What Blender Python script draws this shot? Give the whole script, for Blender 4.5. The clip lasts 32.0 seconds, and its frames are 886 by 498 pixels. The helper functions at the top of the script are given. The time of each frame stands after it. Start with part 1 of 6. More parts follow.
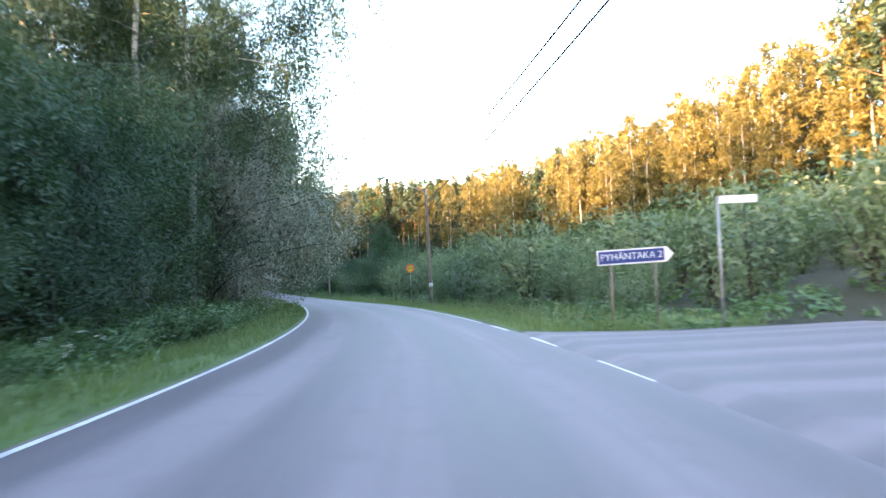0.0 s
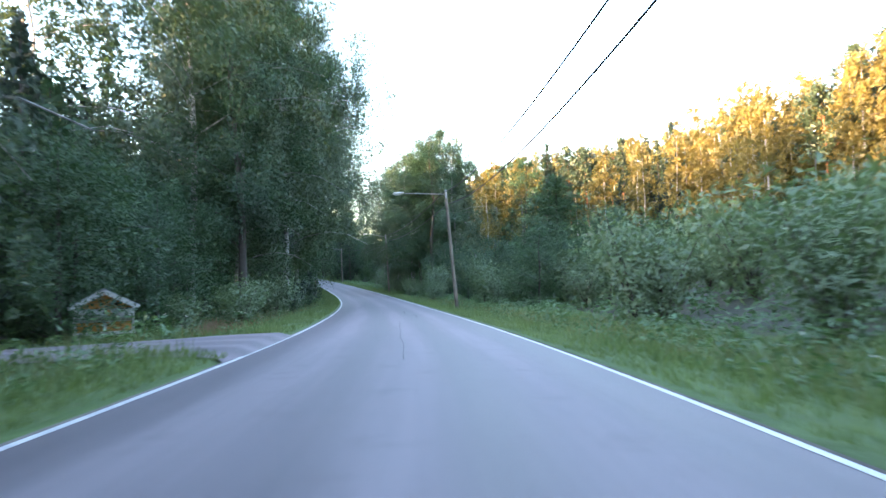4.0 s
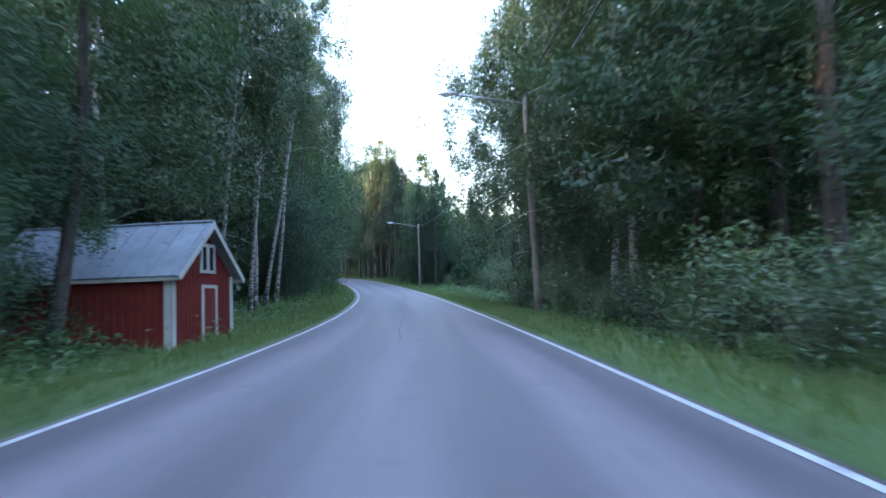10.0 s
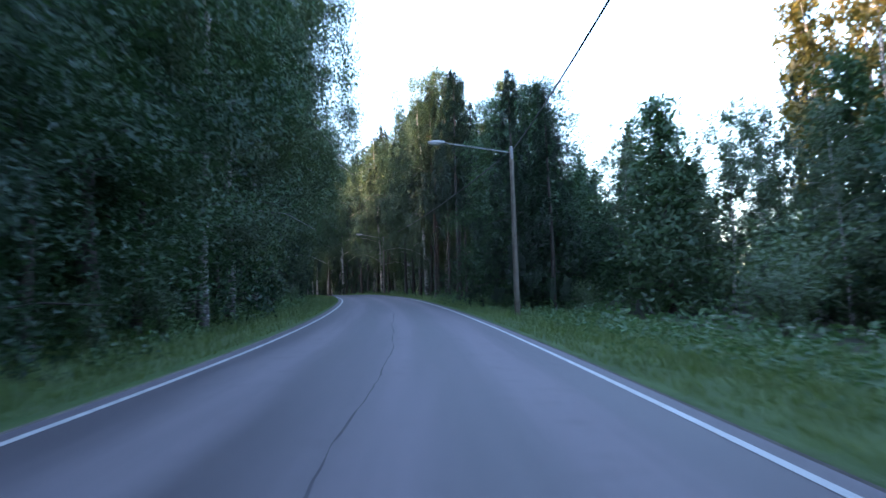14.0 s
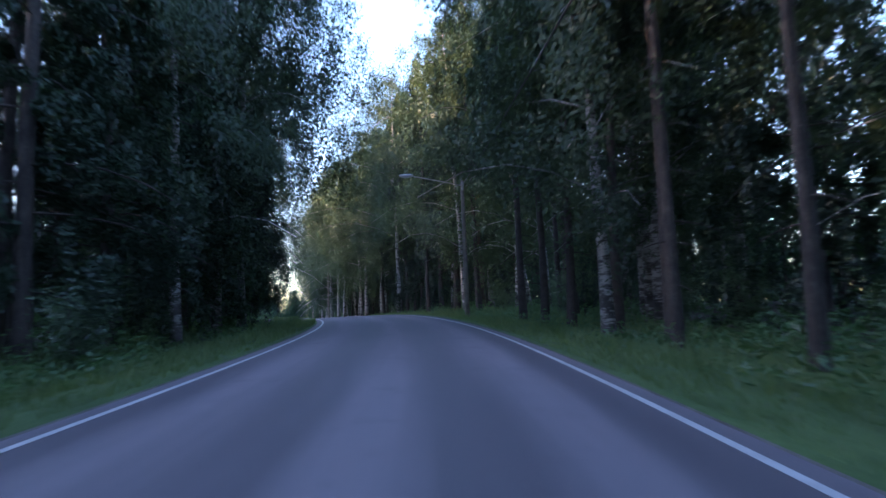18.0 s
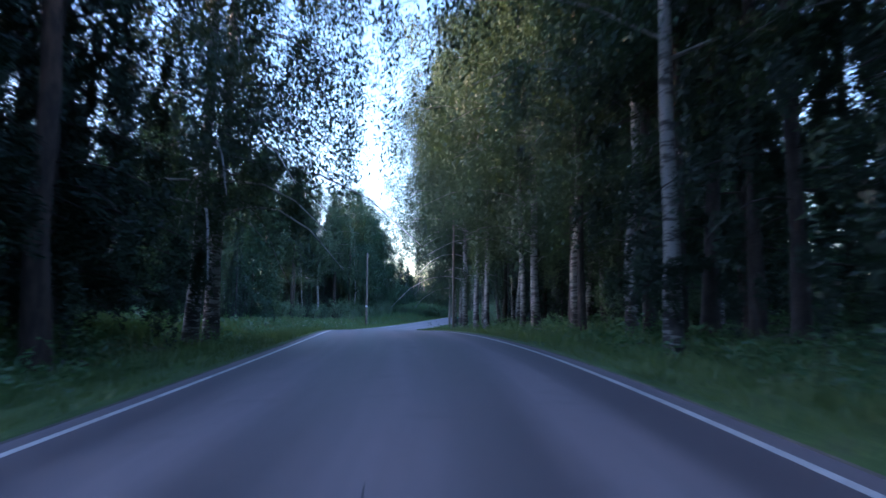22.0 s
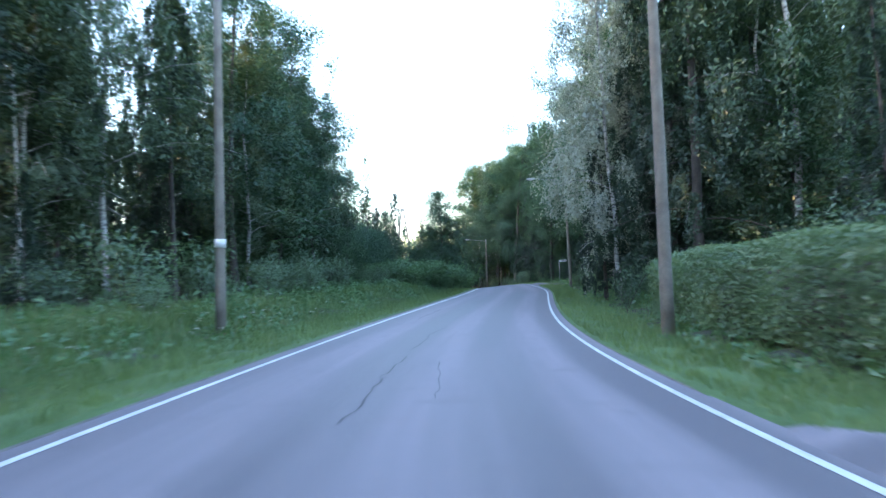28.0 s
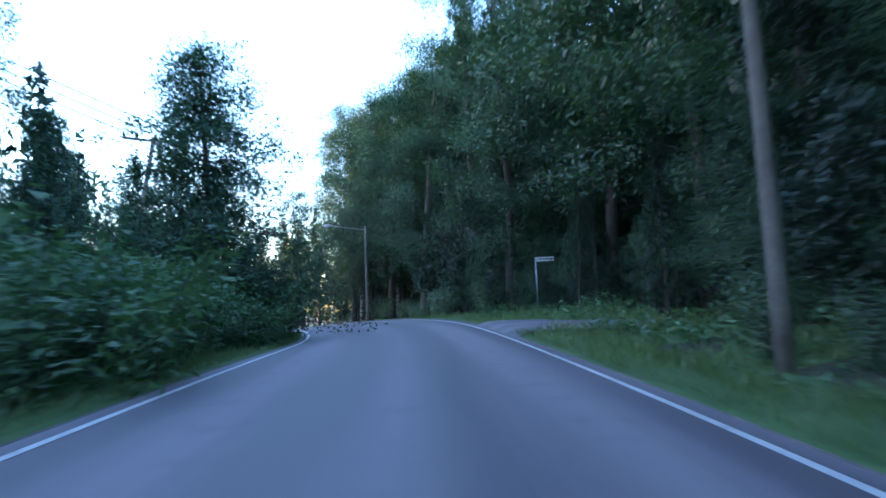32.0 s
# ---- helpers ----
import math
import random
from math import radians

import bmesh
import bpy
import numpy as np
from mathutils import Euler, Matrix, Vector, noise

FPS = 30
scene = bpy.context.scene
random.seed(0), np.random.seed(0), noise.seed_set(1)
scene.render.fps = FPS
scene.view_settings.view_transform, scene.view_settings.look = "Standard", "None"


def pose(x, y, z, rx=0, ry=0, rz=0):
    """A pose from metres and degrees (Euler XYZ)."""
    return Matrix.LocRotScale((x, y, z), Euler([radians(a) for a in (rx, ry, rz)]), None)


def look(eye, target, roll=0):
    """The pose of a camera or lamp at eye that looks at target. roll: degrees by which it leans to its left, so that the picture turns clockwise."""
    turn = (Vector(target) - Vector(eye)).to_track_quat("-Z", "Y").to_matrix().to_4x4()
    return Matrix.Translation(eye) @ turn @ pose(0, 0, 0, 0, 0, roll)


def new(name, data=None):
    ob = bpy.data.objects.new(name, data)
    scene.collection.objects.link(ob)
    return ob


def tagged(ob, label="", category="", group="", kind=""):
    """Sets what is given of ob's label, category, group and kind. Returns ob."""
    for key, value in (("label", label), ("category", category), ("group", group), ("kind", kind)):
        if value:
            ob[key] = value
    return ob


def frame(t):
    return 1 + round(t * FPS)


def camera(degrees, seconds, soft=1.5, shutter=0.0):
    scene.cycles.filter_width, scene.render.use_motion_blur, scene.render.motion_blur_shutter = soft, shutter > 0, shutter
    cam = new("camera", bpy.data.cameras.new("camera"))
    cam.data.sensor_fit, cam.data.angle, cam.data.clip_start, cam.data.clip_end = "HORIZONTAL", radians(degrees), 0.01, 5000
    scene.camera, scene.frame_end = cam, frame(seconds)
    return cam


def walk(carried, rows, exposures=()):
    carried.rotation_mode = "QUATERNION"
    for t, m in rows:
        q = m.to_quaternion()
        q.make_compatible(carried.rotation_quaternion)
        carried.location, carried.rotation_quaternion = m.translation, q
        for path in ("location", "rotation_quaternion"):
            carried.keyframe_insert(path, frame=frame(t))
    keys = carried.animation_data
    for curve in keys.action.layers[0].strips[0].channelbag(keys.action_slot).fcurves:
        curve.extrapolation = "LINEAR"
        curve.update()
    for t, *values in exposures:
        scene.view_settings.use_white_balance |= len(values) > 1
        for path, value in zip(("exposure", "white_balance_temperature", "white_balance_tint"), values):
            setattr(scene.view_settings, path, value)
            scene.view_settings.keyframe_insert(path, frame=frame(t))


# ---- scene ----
cam = camera(63.7, 32.0, soft=1.5, shutter=0.45)
PATH = [
    (0.0, (0.000, 0.000, 1.172), (0.000, 9.993, 1.545), -2.04),
    (0.5, (-0.134, 5.960, 1.050), (-0.416, 15.947, 1.474), -1.87),
    (1.0, (-0.447, 11.980, 0.936), (-1.039, 21.954, 1.353), -1.60),
    (1.5, (-0.947, 18.057, 0.835), (-1.825, 28.008, 1.289), -1.73),
    (2.0, (-1.630, 24.182, 0.747), (-2.801, 34.101, 1.237), -1.74),
    (2.5, (-2.501, 30.341, 0.671), (-3.960, 40.221, 1.178), -1.72),
    (3.0, (-3.542, 36.519, 0.602), (-5.241, 46.360, 1.115), -1.75),
    (3.5, (-4.732, 42.715, 0.532), (-6.638, 52.519, 1.033), -1.88),
    (4.0, (-6.055, 48.931, 0.456), (-8.148, 58.697, 0.933), -2.17),
    (4.5, (-7.496, 55.166, 0.377), (-9.773, 64.893, 0.841), -2.67),
    (5.0, (-9.069, 61.416, 0.300), (-11.543, 71.091, 0.817), -3.38),
    (5.5, (-10.749, 67.698, 0.229), (-13.416, 77.323, 0.715), -3.29),
    (6.0, (-12.558, 74.012, 0.166), (-15.372, 83.594, 0.692), -3.65),
    (6.5, (-14.474, 80.367, 0.115), (-17.401, 89.914, 0.654), -3.96),
    (7.0, (-16.548, 86.743, 0.079), (-19.587, 96.252, 0.657), -4.10),
    (7.5, (-18.711, 93.142, 0.054), (-21.852, 102.618, 0.640), -4.18),
    (8.0, (-20.949, 99.551, 0.040), (-24.181, 108.997, 0.620), -3.16),
    (8.5, (-23.270, 105.966, 0.039), (-26.575, 115.384, 0.652), -2.85),
    (9.0, (-25.648, 112.395, 0.056), (-29.012, 121.789, 0.720), -2.99),
    (9.5, (-28.070, 118.816, 0.091), (-31.497, 128.187, 0.757), -2.57),
    (10.0, (-30.495, 125.218, 0.147), (-33.994, 134.560, 0.843), -1.86),
    (10.5, (-32.965, 131.586, 0.224), (-36.541, 140.894, 0.977), -1.12),
    (11.0, (-35.494, 137.912, 0.324), (-39.182, 147.175, 1.091), -0.63),
    (11.5, (-38.118, 144.199, 0.447), (-41.936, 153.406, 1.253), -0.42),
    (12.0, (-40.845, 150.461, 0.595), (-44.755, 159.626, 1.432), -0.50),
    (12.5, (-43.641, 156.710, 0.768), (-47.641, 165.832, 1.658), -0.89),
    (13.0, (-46.481, 162.957, 0.970), (-50.578, 172.033, 1.887), -1.24),
    (13.5, (-49.408, 169.164, 1.200), (-53.656, 178.166, 2.164), -1.33),
    (14.0, (-52.434, 175.305, 1.459), (-56.841, 184.225, 2.463), -1.70),
    (14.5, (-55.565, 181.375, 1.748), (-60.134, 190.207, 2.805), -2.12),
    (15.0, (-58.801, 187.370, 2.069), (-63.531, 196.110, 3.179), -2.57),
    (15.5, (-62.138, 193.290, 2.414), (-67.022, 201.940, 3.561), -2.93),
    (16.0, (-65.568, 199.137, 2.777), (-70.595, 207.703, 3.937), -3.12),
    (16.5, (-69.083, 204.913, 3.148), (-74.241, 213.402, 4.306), -3.12),
    (17.0, (-72.676, 210.623, 3.522), (-77.956, 219.034, 4.690), -2.96),
    (17.5, (-76.321, 216.287, 3.898), (-81.686, 224.644, 5.070), -2.76),
    (18.0, (-80.033, 221.909, 4.271), (-85.512, 230.193, 5.437), -2.18),
    (18.5, (-83.836, 227.471, 4.638), (-89.467, 235.655, 5.785), -2.04),
    (19.0, (-87.746, 232.959, 4.997), (-93.545, 241.029, 6.118), -1.74),
    (19.5, (-91.789, 238.352, 5.350), (-97.806, 246.259, 6.474), -1.52),
    (20.0, (-95.970, 243.596, 5.698), (-102.240, 251.301, 6.846), -0.97),
    (20.5, (-100.333, 248.601, 6.033), (-106.858, 256.098, 7.137), -0.53),
    (21.0, (-104.826, 253.418, 6.347), (-111.608, 260.685, 7.439), 0.15),
    (21.5, (-109.457, 258.053, 6.628), (-116.485, 265.094, 7.643), 0.10),
    (22.0, (-114.188, 262.535, 6.867), (-121.431, 269.365, 7.808), 0.44),
    (22.5, (-119.009, 266.868, 7.061), (-126.409, 273.538, 7.930), 0.55),
    (23.0, (-123.928, 271.076, 7.207), (-131.501, 277.556, 8.015), 0.48),
    (23.5, (-128.927, 275.213, 7.302), (-136.657, 281.515, 8.031), 0.33),
    (24.0, (-134.037, 279.243, 7.342), (-141.916, 285.370, 7.961), 0.04),
    (24.5, (-139.235, 283.187, 7.325), (-147.207, 289.201, 7.844), -0.21),
    (25.0, (-144.511, 287.085, 7.261), (-152.511, 293.066, 7.730), -0.52),
    (25.5, (-149.823, 291.017, 7.162), (-157.787, 297.050, 7.596), -0.85),
    (26.0, (-155.130, 295.043, 7.037), (-162.990, 301.211, 7.434), -1.14),
    (26.5, (-160.383, 299.218, 6.897), (-168.068, 305.606, 7.266), -1.38),
    (27.0, (-165.546, 303.613, 6.760), (-172.975, 310.296, 7.148), -1.61),
    (27.5, (-170.600, 308.267, 6.649), (-177.761, 315.233, 7.097), -1.76),
    (28.0, (-175.533, 313.178, 6.585), (-182.411, 320.413, 7.169), -1.74),
    (28.5, (-180.275, 318.362, 6.573), (-186.893, 325.829, 7.232), -2.13),
    (29.0, (-184.865, 323.737, 6.609), (-191.228, 331.425, 7.247), -2.36),
    (29.5, (-189.307, 329.291, 6.695), (-195.427, 337.160, 7.483), -2.60),
    (30.0, (-193.611, 334.921, 6.830), (-199.489, 342.965, 7.691), -2.16),
    (30.5, (-197.731, 340.582, 7.004), (-203.466, 348.725, 7.901), -2.47),
    (31.0, (-201.742, 346.214, 7.195), (-207.448, 354.376, 8.104), -2.54),
    (31.5, (-205.805, 351.675, 7.387), (-211.540, 359.817, 8.290), -2.24),
    (32.0, (-209.849, 356.983, 7.570), (-215.688, 365.057, 8.420), -2.22),
]
EXPOSURE = [(0.0, 4.3, 5950, 22), (2.0, 4.45, 5950, 22), (6.0, 4.65, 5750, 22), (8.0, 4.6, 5750, 24), (9.5, 4.8, 5700, 26), (11.0, 4.65, 5500, 25), (13.0, 4.1, 5350, 24), (17.0, 3.8, 4950, 34), (18.0, 3.6, 4950, 33), (19.0, 3.5, 4950, 32), (20.5, 3.28, 4800, 31), (22.0, 3.25, 4600, 30), (23.0, 3.2, 4700, 27), (24.0, 3.5, 4850, 24), (26.0, 4.1, 5150, 21), (29.0, 4.4, 5350, 20), (30.0, 4.35, 5050, 20), (32.0, 3.88, 4650, 20)]
walk(cam, [(t, look(eye, target, roll)) for t, eye, target, roll in PATH], EXPOSURE)

# ---------------------------------------------------------------- world and sun
SUN_SIDE = 135.0      # degrees from +y towards -x, where the sun stands
SUN_UP = 4.8
world = bpy.data.worlds.new("evening_sky")
scene.world = world
world.use_nodes = True
wn = world.node_tree.nodes
wn.clear()
w_out, w_bg, w_sky = wn.new("ShaderNodeOutputWorld"), wn.new("ShaderNodeBackground"), wn.new("ShaderNodeTexSky")
w_sky.sky_type = "NISHITA"
w_sky.sun_disc = False
w_sky.sun_elevation = radians(SUN_UP)
w_sky.sun_rotation = radians(-SUN_SIDE)
w_sky.air_density, w_sky.dust_density, w_sky.ozone_density = 1.0, 1.6, 1.0
w_bg.inputs["Strength"].default_value = 0.15
world.node_tree.links.new(w_sky.outputs[0], w_bg.inputs[0])
world.node_tree.links.new(w_bg.outputs[0], w_out.inputs[0])
sun_data = bpy.data.lights.new("sun", "SUN")
sun_data.energy, sun_data.angle, sun_data.color = 2.3, radians(0.6), (1.0, 0.58, 0.25)
a, e = radians(SUN_SIDE), radians(SUN_UP)
sun_dir = Vector((-math.sin(a) * math.cos(e), math.cos(a) * math.cos(e), math.sin(e)))
sun = new("sun", sun_data)
sun.matrix_world = look(sun_dir * 300, (0, 0, 0))
tagged(sun, "low evening sun", "sun", kind="structure")


# ---------------------------------------------------------------- materials
def material(name):
    m = bpy.data.materials.new(name)
    m.use_nodes = True
    nt = m.node_tree
    nt.nodes.clear()
    return m, nt, nt.nodes.new("ShaderNodeOutputMaterial")


def node(nt, kind, inputs=(), operation=""):
    n = nt.nodes.new(kind)
    if operation:
        n.operation = operation
    for key, value in dict(inputs).items():
        if isinstance(value, bpy.types.NodeSocket):
            nt.links.new(value, n.inputs[key])
        else:
            n.inputs[key].default_value = value
    return n


def rgba(c):
    return (c[0], c[1], c[2], 1.0)


def noise_tex(nt, scale, detail=4.0, coords=None, rough=0.6):
    n = node(nt, "ShaderNodeTexNoise", {"Scale": scale, "Detail": detail, "Roughness": rough})
    if coords is not None:
        nt.links.new(coords, n.inputs["Vector"])
    return n.outputs["Fac"]


def mix_rgb(nt, fac, c1, c2, blend="MIX"):
    n = nt.nodes.new("ShaderNodeMix")
    n.data_type, n.blend_type = "RGBA", blend
    for key, value in ((0, fac), (6, c1), (7, c2)):
        if isinstance(value, bpy.types.NodeSocket):
            nt.links.new(value, n.inputs[key])
        elif isinstance(value, tuple):
            n.inputs[key].default_value = rgba(value)
        else:
            n.inputs[key].default_value = value
    return n.outputs[2]


def ramp(nt, fac, lo, hi, a=0.0, b=1.0):
    return node(nt, "ShaderNodeMapRange", {0: fac, 1: lo, 2: hi, 3: a, 4: b}).outputs[0]


def coords(nt, which="Object"):
    return nt.nodes.new("ShaderNodeTexCoord").outputs[which]


def rough_material(name, dark, light, scale, fine, roughness=0.8, metal=0.0, bump=0.3, bump_dist=0.01, stain=None, specular=0.4):
    """Two colours mixed by a coarse and a fine noise, with a bump."""
    m, nt, out = material(name)
    co = coords(nt)
    big, small = noise_tex(nt, scale, 4, co), noise_tex(nt, fine, 3, co)
    col = mix_rgb(nt, ramp(nt, big, 0.3, 0.7), dark, light)
    col = mix_rgb(nt, ramp(nt, small, 0.35, 0.75, 0.0, 0.55), col, dark)
    if stain:
        col = mix_rgb(nt, ramp(nt, noise_tex(nt, scale * 2.3, 5, co), 0.58, 0.72, 0.0, 0.8), col, stain)
    r = ramp(nt, small, 0.2, 0.8, roughness - 0.1, min(1.0, roughness + 0.1))
    b = node(nt, "ShaderNodeBump", {"Strength": bump, "Distance": bump_dist, "Height": small})
    p = node(nt, "ShaderNodeBsdfPrincipled", {"Base Color": col, "Roughness": r, "Metallic": metal, "Specular IOR Level": specular, "Normal": b.outputs[0]})
    nt.links.new(p.outputs[0], out.inputs[0])
    return m


def leaf_material(name, dark, light, translucent=0.35, gloss=0.03, patch=0.35):
    """Foliage: diffuse and translucent, varied from tree to tree, from clump to clump and from leaf to leaf."""
    m, nt, out = material(name)
    geo, info = nt.nodes.new("ShaderNodeNewGeometry"), nt.nodes.new("ShaderNodeObjectInfo")
    clump = ramp(nt, noise_tex(nt, patch, 2, geo.outputs["Position"]), 0.3, 0.7)
    each = node(nt, "ShaderNodeMath", {0: geo.outputs["Random Per Island"], 1: 0.6}, operation="MULTIPLY").outputs[0]
    mixed = node(nt, "ShaderNodeMath", {0: clump, 1: each}, operation="ADD").outputs[0]
    mixed = node(nt, "ShaderNodeMath", {0: mixed, 1: info.outputs["Random"]}, operation="ADD").outputs[0]
    col = mix_rgb(nt, ramp(nt, mixed, 0.3, 2.2), dark, light)
    diff = node(nt, "ShaderNodeBsdfDiffuse", {"Color": col})
    warm = mix_rgb(nt, 1.0, col, (1.25, 1.2, 0.55), "MULTIPLY")
    trans = node(nt, "ShaderNodeBsdfTranslucent", {"Color": warm})
    shiny = node(nt, "ShaderNodeBsdfGlossy", {"Color": (1, 1, 1, 1), "Roughness": 0.45})
    s1 = node(nt, "ShaderNodeMixShader", {0: translucent, 1: diff.outputs[0], 2: trans.outputs[0]})
    s2 = node(nt, "ShaderNodeMixShader", {0: gloss, 1: s1.outputs[0], 2: shiny.outputs[0]})
    nt.links.new(s2.outputs[0], out.inputs[0])
    return m


def birch_bark_material():
    m, nt, out = material("birch_bark")
    co = coords(nt)
    stretch = node(nt, "ShaderNodeMapping", {0: co, 3: (3.2, 3.2, 10.0)})
    marks = noise_tex(nt, 1.0, 3, stretch.outputs[0], 0.7)
    low = ramp(nt, node(nt, "ShaderNodeSeparateXYZ", {0: co}).outputs[2], 0.0, 2.2, 0.16, 0.0)
    fac = ramp(nt, node(nt, "ShaderNodeMath", {0: marks, 1: low}, operation="ADD").outputs[0], 0.5, 0.6)
    col = mix_rgb(nt, fac, (0.31, 0.30, 0.28), (0.03, 0.027, 0.025))
    col = mix_rgb(nt, ramp(nt, noise_tex(nt, 2.0, 3, co), 0.4, 0.7, 0.0, 0.5), col, (0.25, 0.235, 0.205))
    p = node(nt, "ShaderNodeBsdfPrincipled", {"Base Color": col, "Roughness": 0.75})
    nt.links.new(p.outputs[0], out.inputs[0])
    return m


def pine_bark_material():
    m, nt, out = material("pine_bark")
    co = coords(nt)
    up = ramp(nt, node(nt, "ShaderNodeSeparateXYZ", {0: co}).outputs[2], 4.0, 11.0)
    col = mix_rgb(nt, up, (0.09, 0.065, 0.05), (0.33, 0.15, 0.07))
    stretch = node(nt, "ShaderNodeMapping", {0: co, 3: (9.0, 9.0, 2.5)})
    crack = noise_tex(nt, 1.0, 4, stretch.outputs[0])
    col = mix_rgb(nt, ramp(nt, crack, 0.42, 0.6, 0.7, 0.0), col, (0.03, 0.024, 0.02))
    b = node(nt, "ShaderNodeBump", {"Strength": 0.8, "Distance": 0.03, "Height": crack})
    p = node(nt, "ShaderNodeBsdfPrincipled", {"Base Color": col, "Roughness": 0.9, "Normal": b.outputs[0]})
    nt.links.new(p.outputs[0], out.inputs[0])
    return m


def asphalt_material():
    """Old asphalt: UV x runs across the road in metres, UV y along it."""
    m, nt, out = material("asphalt")
    uv = coords(nt, "UV")
    sep = node(nt, "ShaderNodeSeparateXYZ", {0: uv})
    along = node(nt, "ShaderNodeMapping", {0: uv, 3: (1.0, 0.04, 1.0)})
    streak = noise_tex(nt, 1.1, 3, along.outputs[0])
    grain, mid = noise_tex(nt, 90.0, 2, uv), noise_tex(nt, 1.3, 5, uv)
    track = node(nt, "ShaderNodeMath", {0: node(nt, "ShaderNodeMath", {0: sep.outputs[0], 1: 3.4}, operation="MULTIPLY").outputs[0]}, operation="COSINE").outputs[0]
    t2 = node(nt, "ShaderNodeMath", {0: node(nt, "ShaderNodeMath", {0: track, 1: 0.2}, operation="MULTIPLY").outputs[0], 1: streak}, operation="ADD").outputs[0]
    col = mix_rgb(nt, ramp(nt, t2, 0.3, 0.72), (0.072, 0.062, 0.069), (0.173, 0.150, 0.162))
    col = mix_rgb(nt, ramp(nt, grain, 0.45, 0.75, 0.0, 0.5), col, (0.201, 0.179, 0.187))
    col = mix_rgb(nt, ramp(nt, mid, 0.55, 0.75, 0.0, 0.4), col, (0.087, 0.074, 0.080))
    b = node(nt, "ShaderNodeBump", {"Strength": 0.5, "Distance": 0.008, "Height": grain})
    p = node(nt, "ShaderNodeBsdfPrincipled", {"Base Color": col, "Roughness": ramp(nt, t2, 0.3, 0.7, 0.62, 0.8), "Specular IOR Level": 0.45, "Normal": b.outputs[0]})
    nt.links.new(p.outputs[0], out.inputs[0])
    return m


M_ASPHALT = asphalt_material()
M_CRACK = rough_material("crack_filler", (0.036, 0.034, 0.036), (0.072, 0.068, 0.072), 2.0, 20.0, 0.75)
M_LINE = rough_material("road_paint", (0.396, 0.396, 0.389), (0.576, 0.576, 0.562), 1.5, 30.0, 0.6, bump=0.1, stain=(0.216, 0.209, 0.209))
M_GRAVEL = rough_material("gravel", (0.072, 0.065, 0.058), (0.158, 0.144, 0.130), 1.5, 25.0, 0.9, bump=0.8, bump_dist=0.03)
M_SOIL = rough_material("forest_floor", (0.018, 0.022, 0.011), (0.043, 0.047, 0.022), 0.35, 6.0, 0.95, bump=0.8, bump_dist=0.08, stain=(0.050, 0.040, 0.025))
M_TURF = rough_material("turf", (0.040, 0.076, 0.017), (0.074, 0.124, 0.031), 0.5, 9.0, 0.95, bump=0.7, bump_dist=0.05, stain=(0.062, 0.079, 0.034))
M_GRASS = leaf_material("grass_blades", (0.054, 0.104, 0.027), (0.138, 0.198, 0.066), 0.3, 0.04, 0.5)
M_HERB = leaf_material("herb_leaves", (0.036, 0.098, 0.036), (0.099, 0.185, 0.064), 0.3, 0.05, 0.4)
M_BIRCH_LEAF = leaf_material("birch_leaves", (0.027, 0.052, 0.029), (0.080, 0.121, 0.060), 0.3)
M_BROAD_LEAF = leaf_material("broad_leaves", (0.017, 0.048, 0.028), (0.060, 0.116, 0.052), 0.3)
M_SCRUB_LEAF = leaf_material("scrub_leaves", (0.040, 0.080, 0.040), (0.118, 0.185, 0.085), 0.3, 0.05)
M_SPRUCE_LEAF = leaf_material("spruce_needles", (0.008, 0.022, 0.013), (0.028, 0.056, 0.025), 0.12, 0.04)
M_PINE_LEAF = leaf_material("pine_needles", (0.013, 0.033, 0.017), (0.045, 0.074, 0.035), 0.15, 0.04)
M_WILLOW_LEAF = leaf_material("willow_leaves", (0.135, 0.16, 0.12), (0.31, 0.33, 0.26), 0.25, 0.06)
# birch leaves with the evening sun's gold mixed into their colour
M_SUN_GOLD_LEAF = leaf_material("hill_leaves_sun_gold", (0.067, 0.070, 0.015), (0.178, 0.148, 0.037), 0.35)
M_BIRCH = birch_bark_material()
M_PINE = pine_bark_material()
M_BARK = rough_material("grey_bark", (0.032, 0.027, 0.023), (0.086, 0.072, 0.061), 3.0, 18.0, 0.9, bump=0.8, bump_dist=0.02)
M_POLE = rough_material("weathered_pole", (0.108, 0.090, 0.072), (0.216, 0.187, 0.151), 2.0, 30.0, 0.85, bump=0.4)
M_STEEL = rough_material("galvanised_steel", (0.216, 0.223, 0.230), (0.360, 0.367, 0.374), 3.0, 30.0, 0.45, metal=0.7, bump=0.05)
M_LAMP = rough_material("lamp_housing", (0.396, 0.396, 0.389), (0.540, 0.540, 0.533), 3.0, 30.0, 0.5, bump=0.05)
M_WIRE = rough_material("cable", (0.02, 0.02, 0.02), (0.04, 0.04, 0.04), 3.0, 30.0, 0.6)


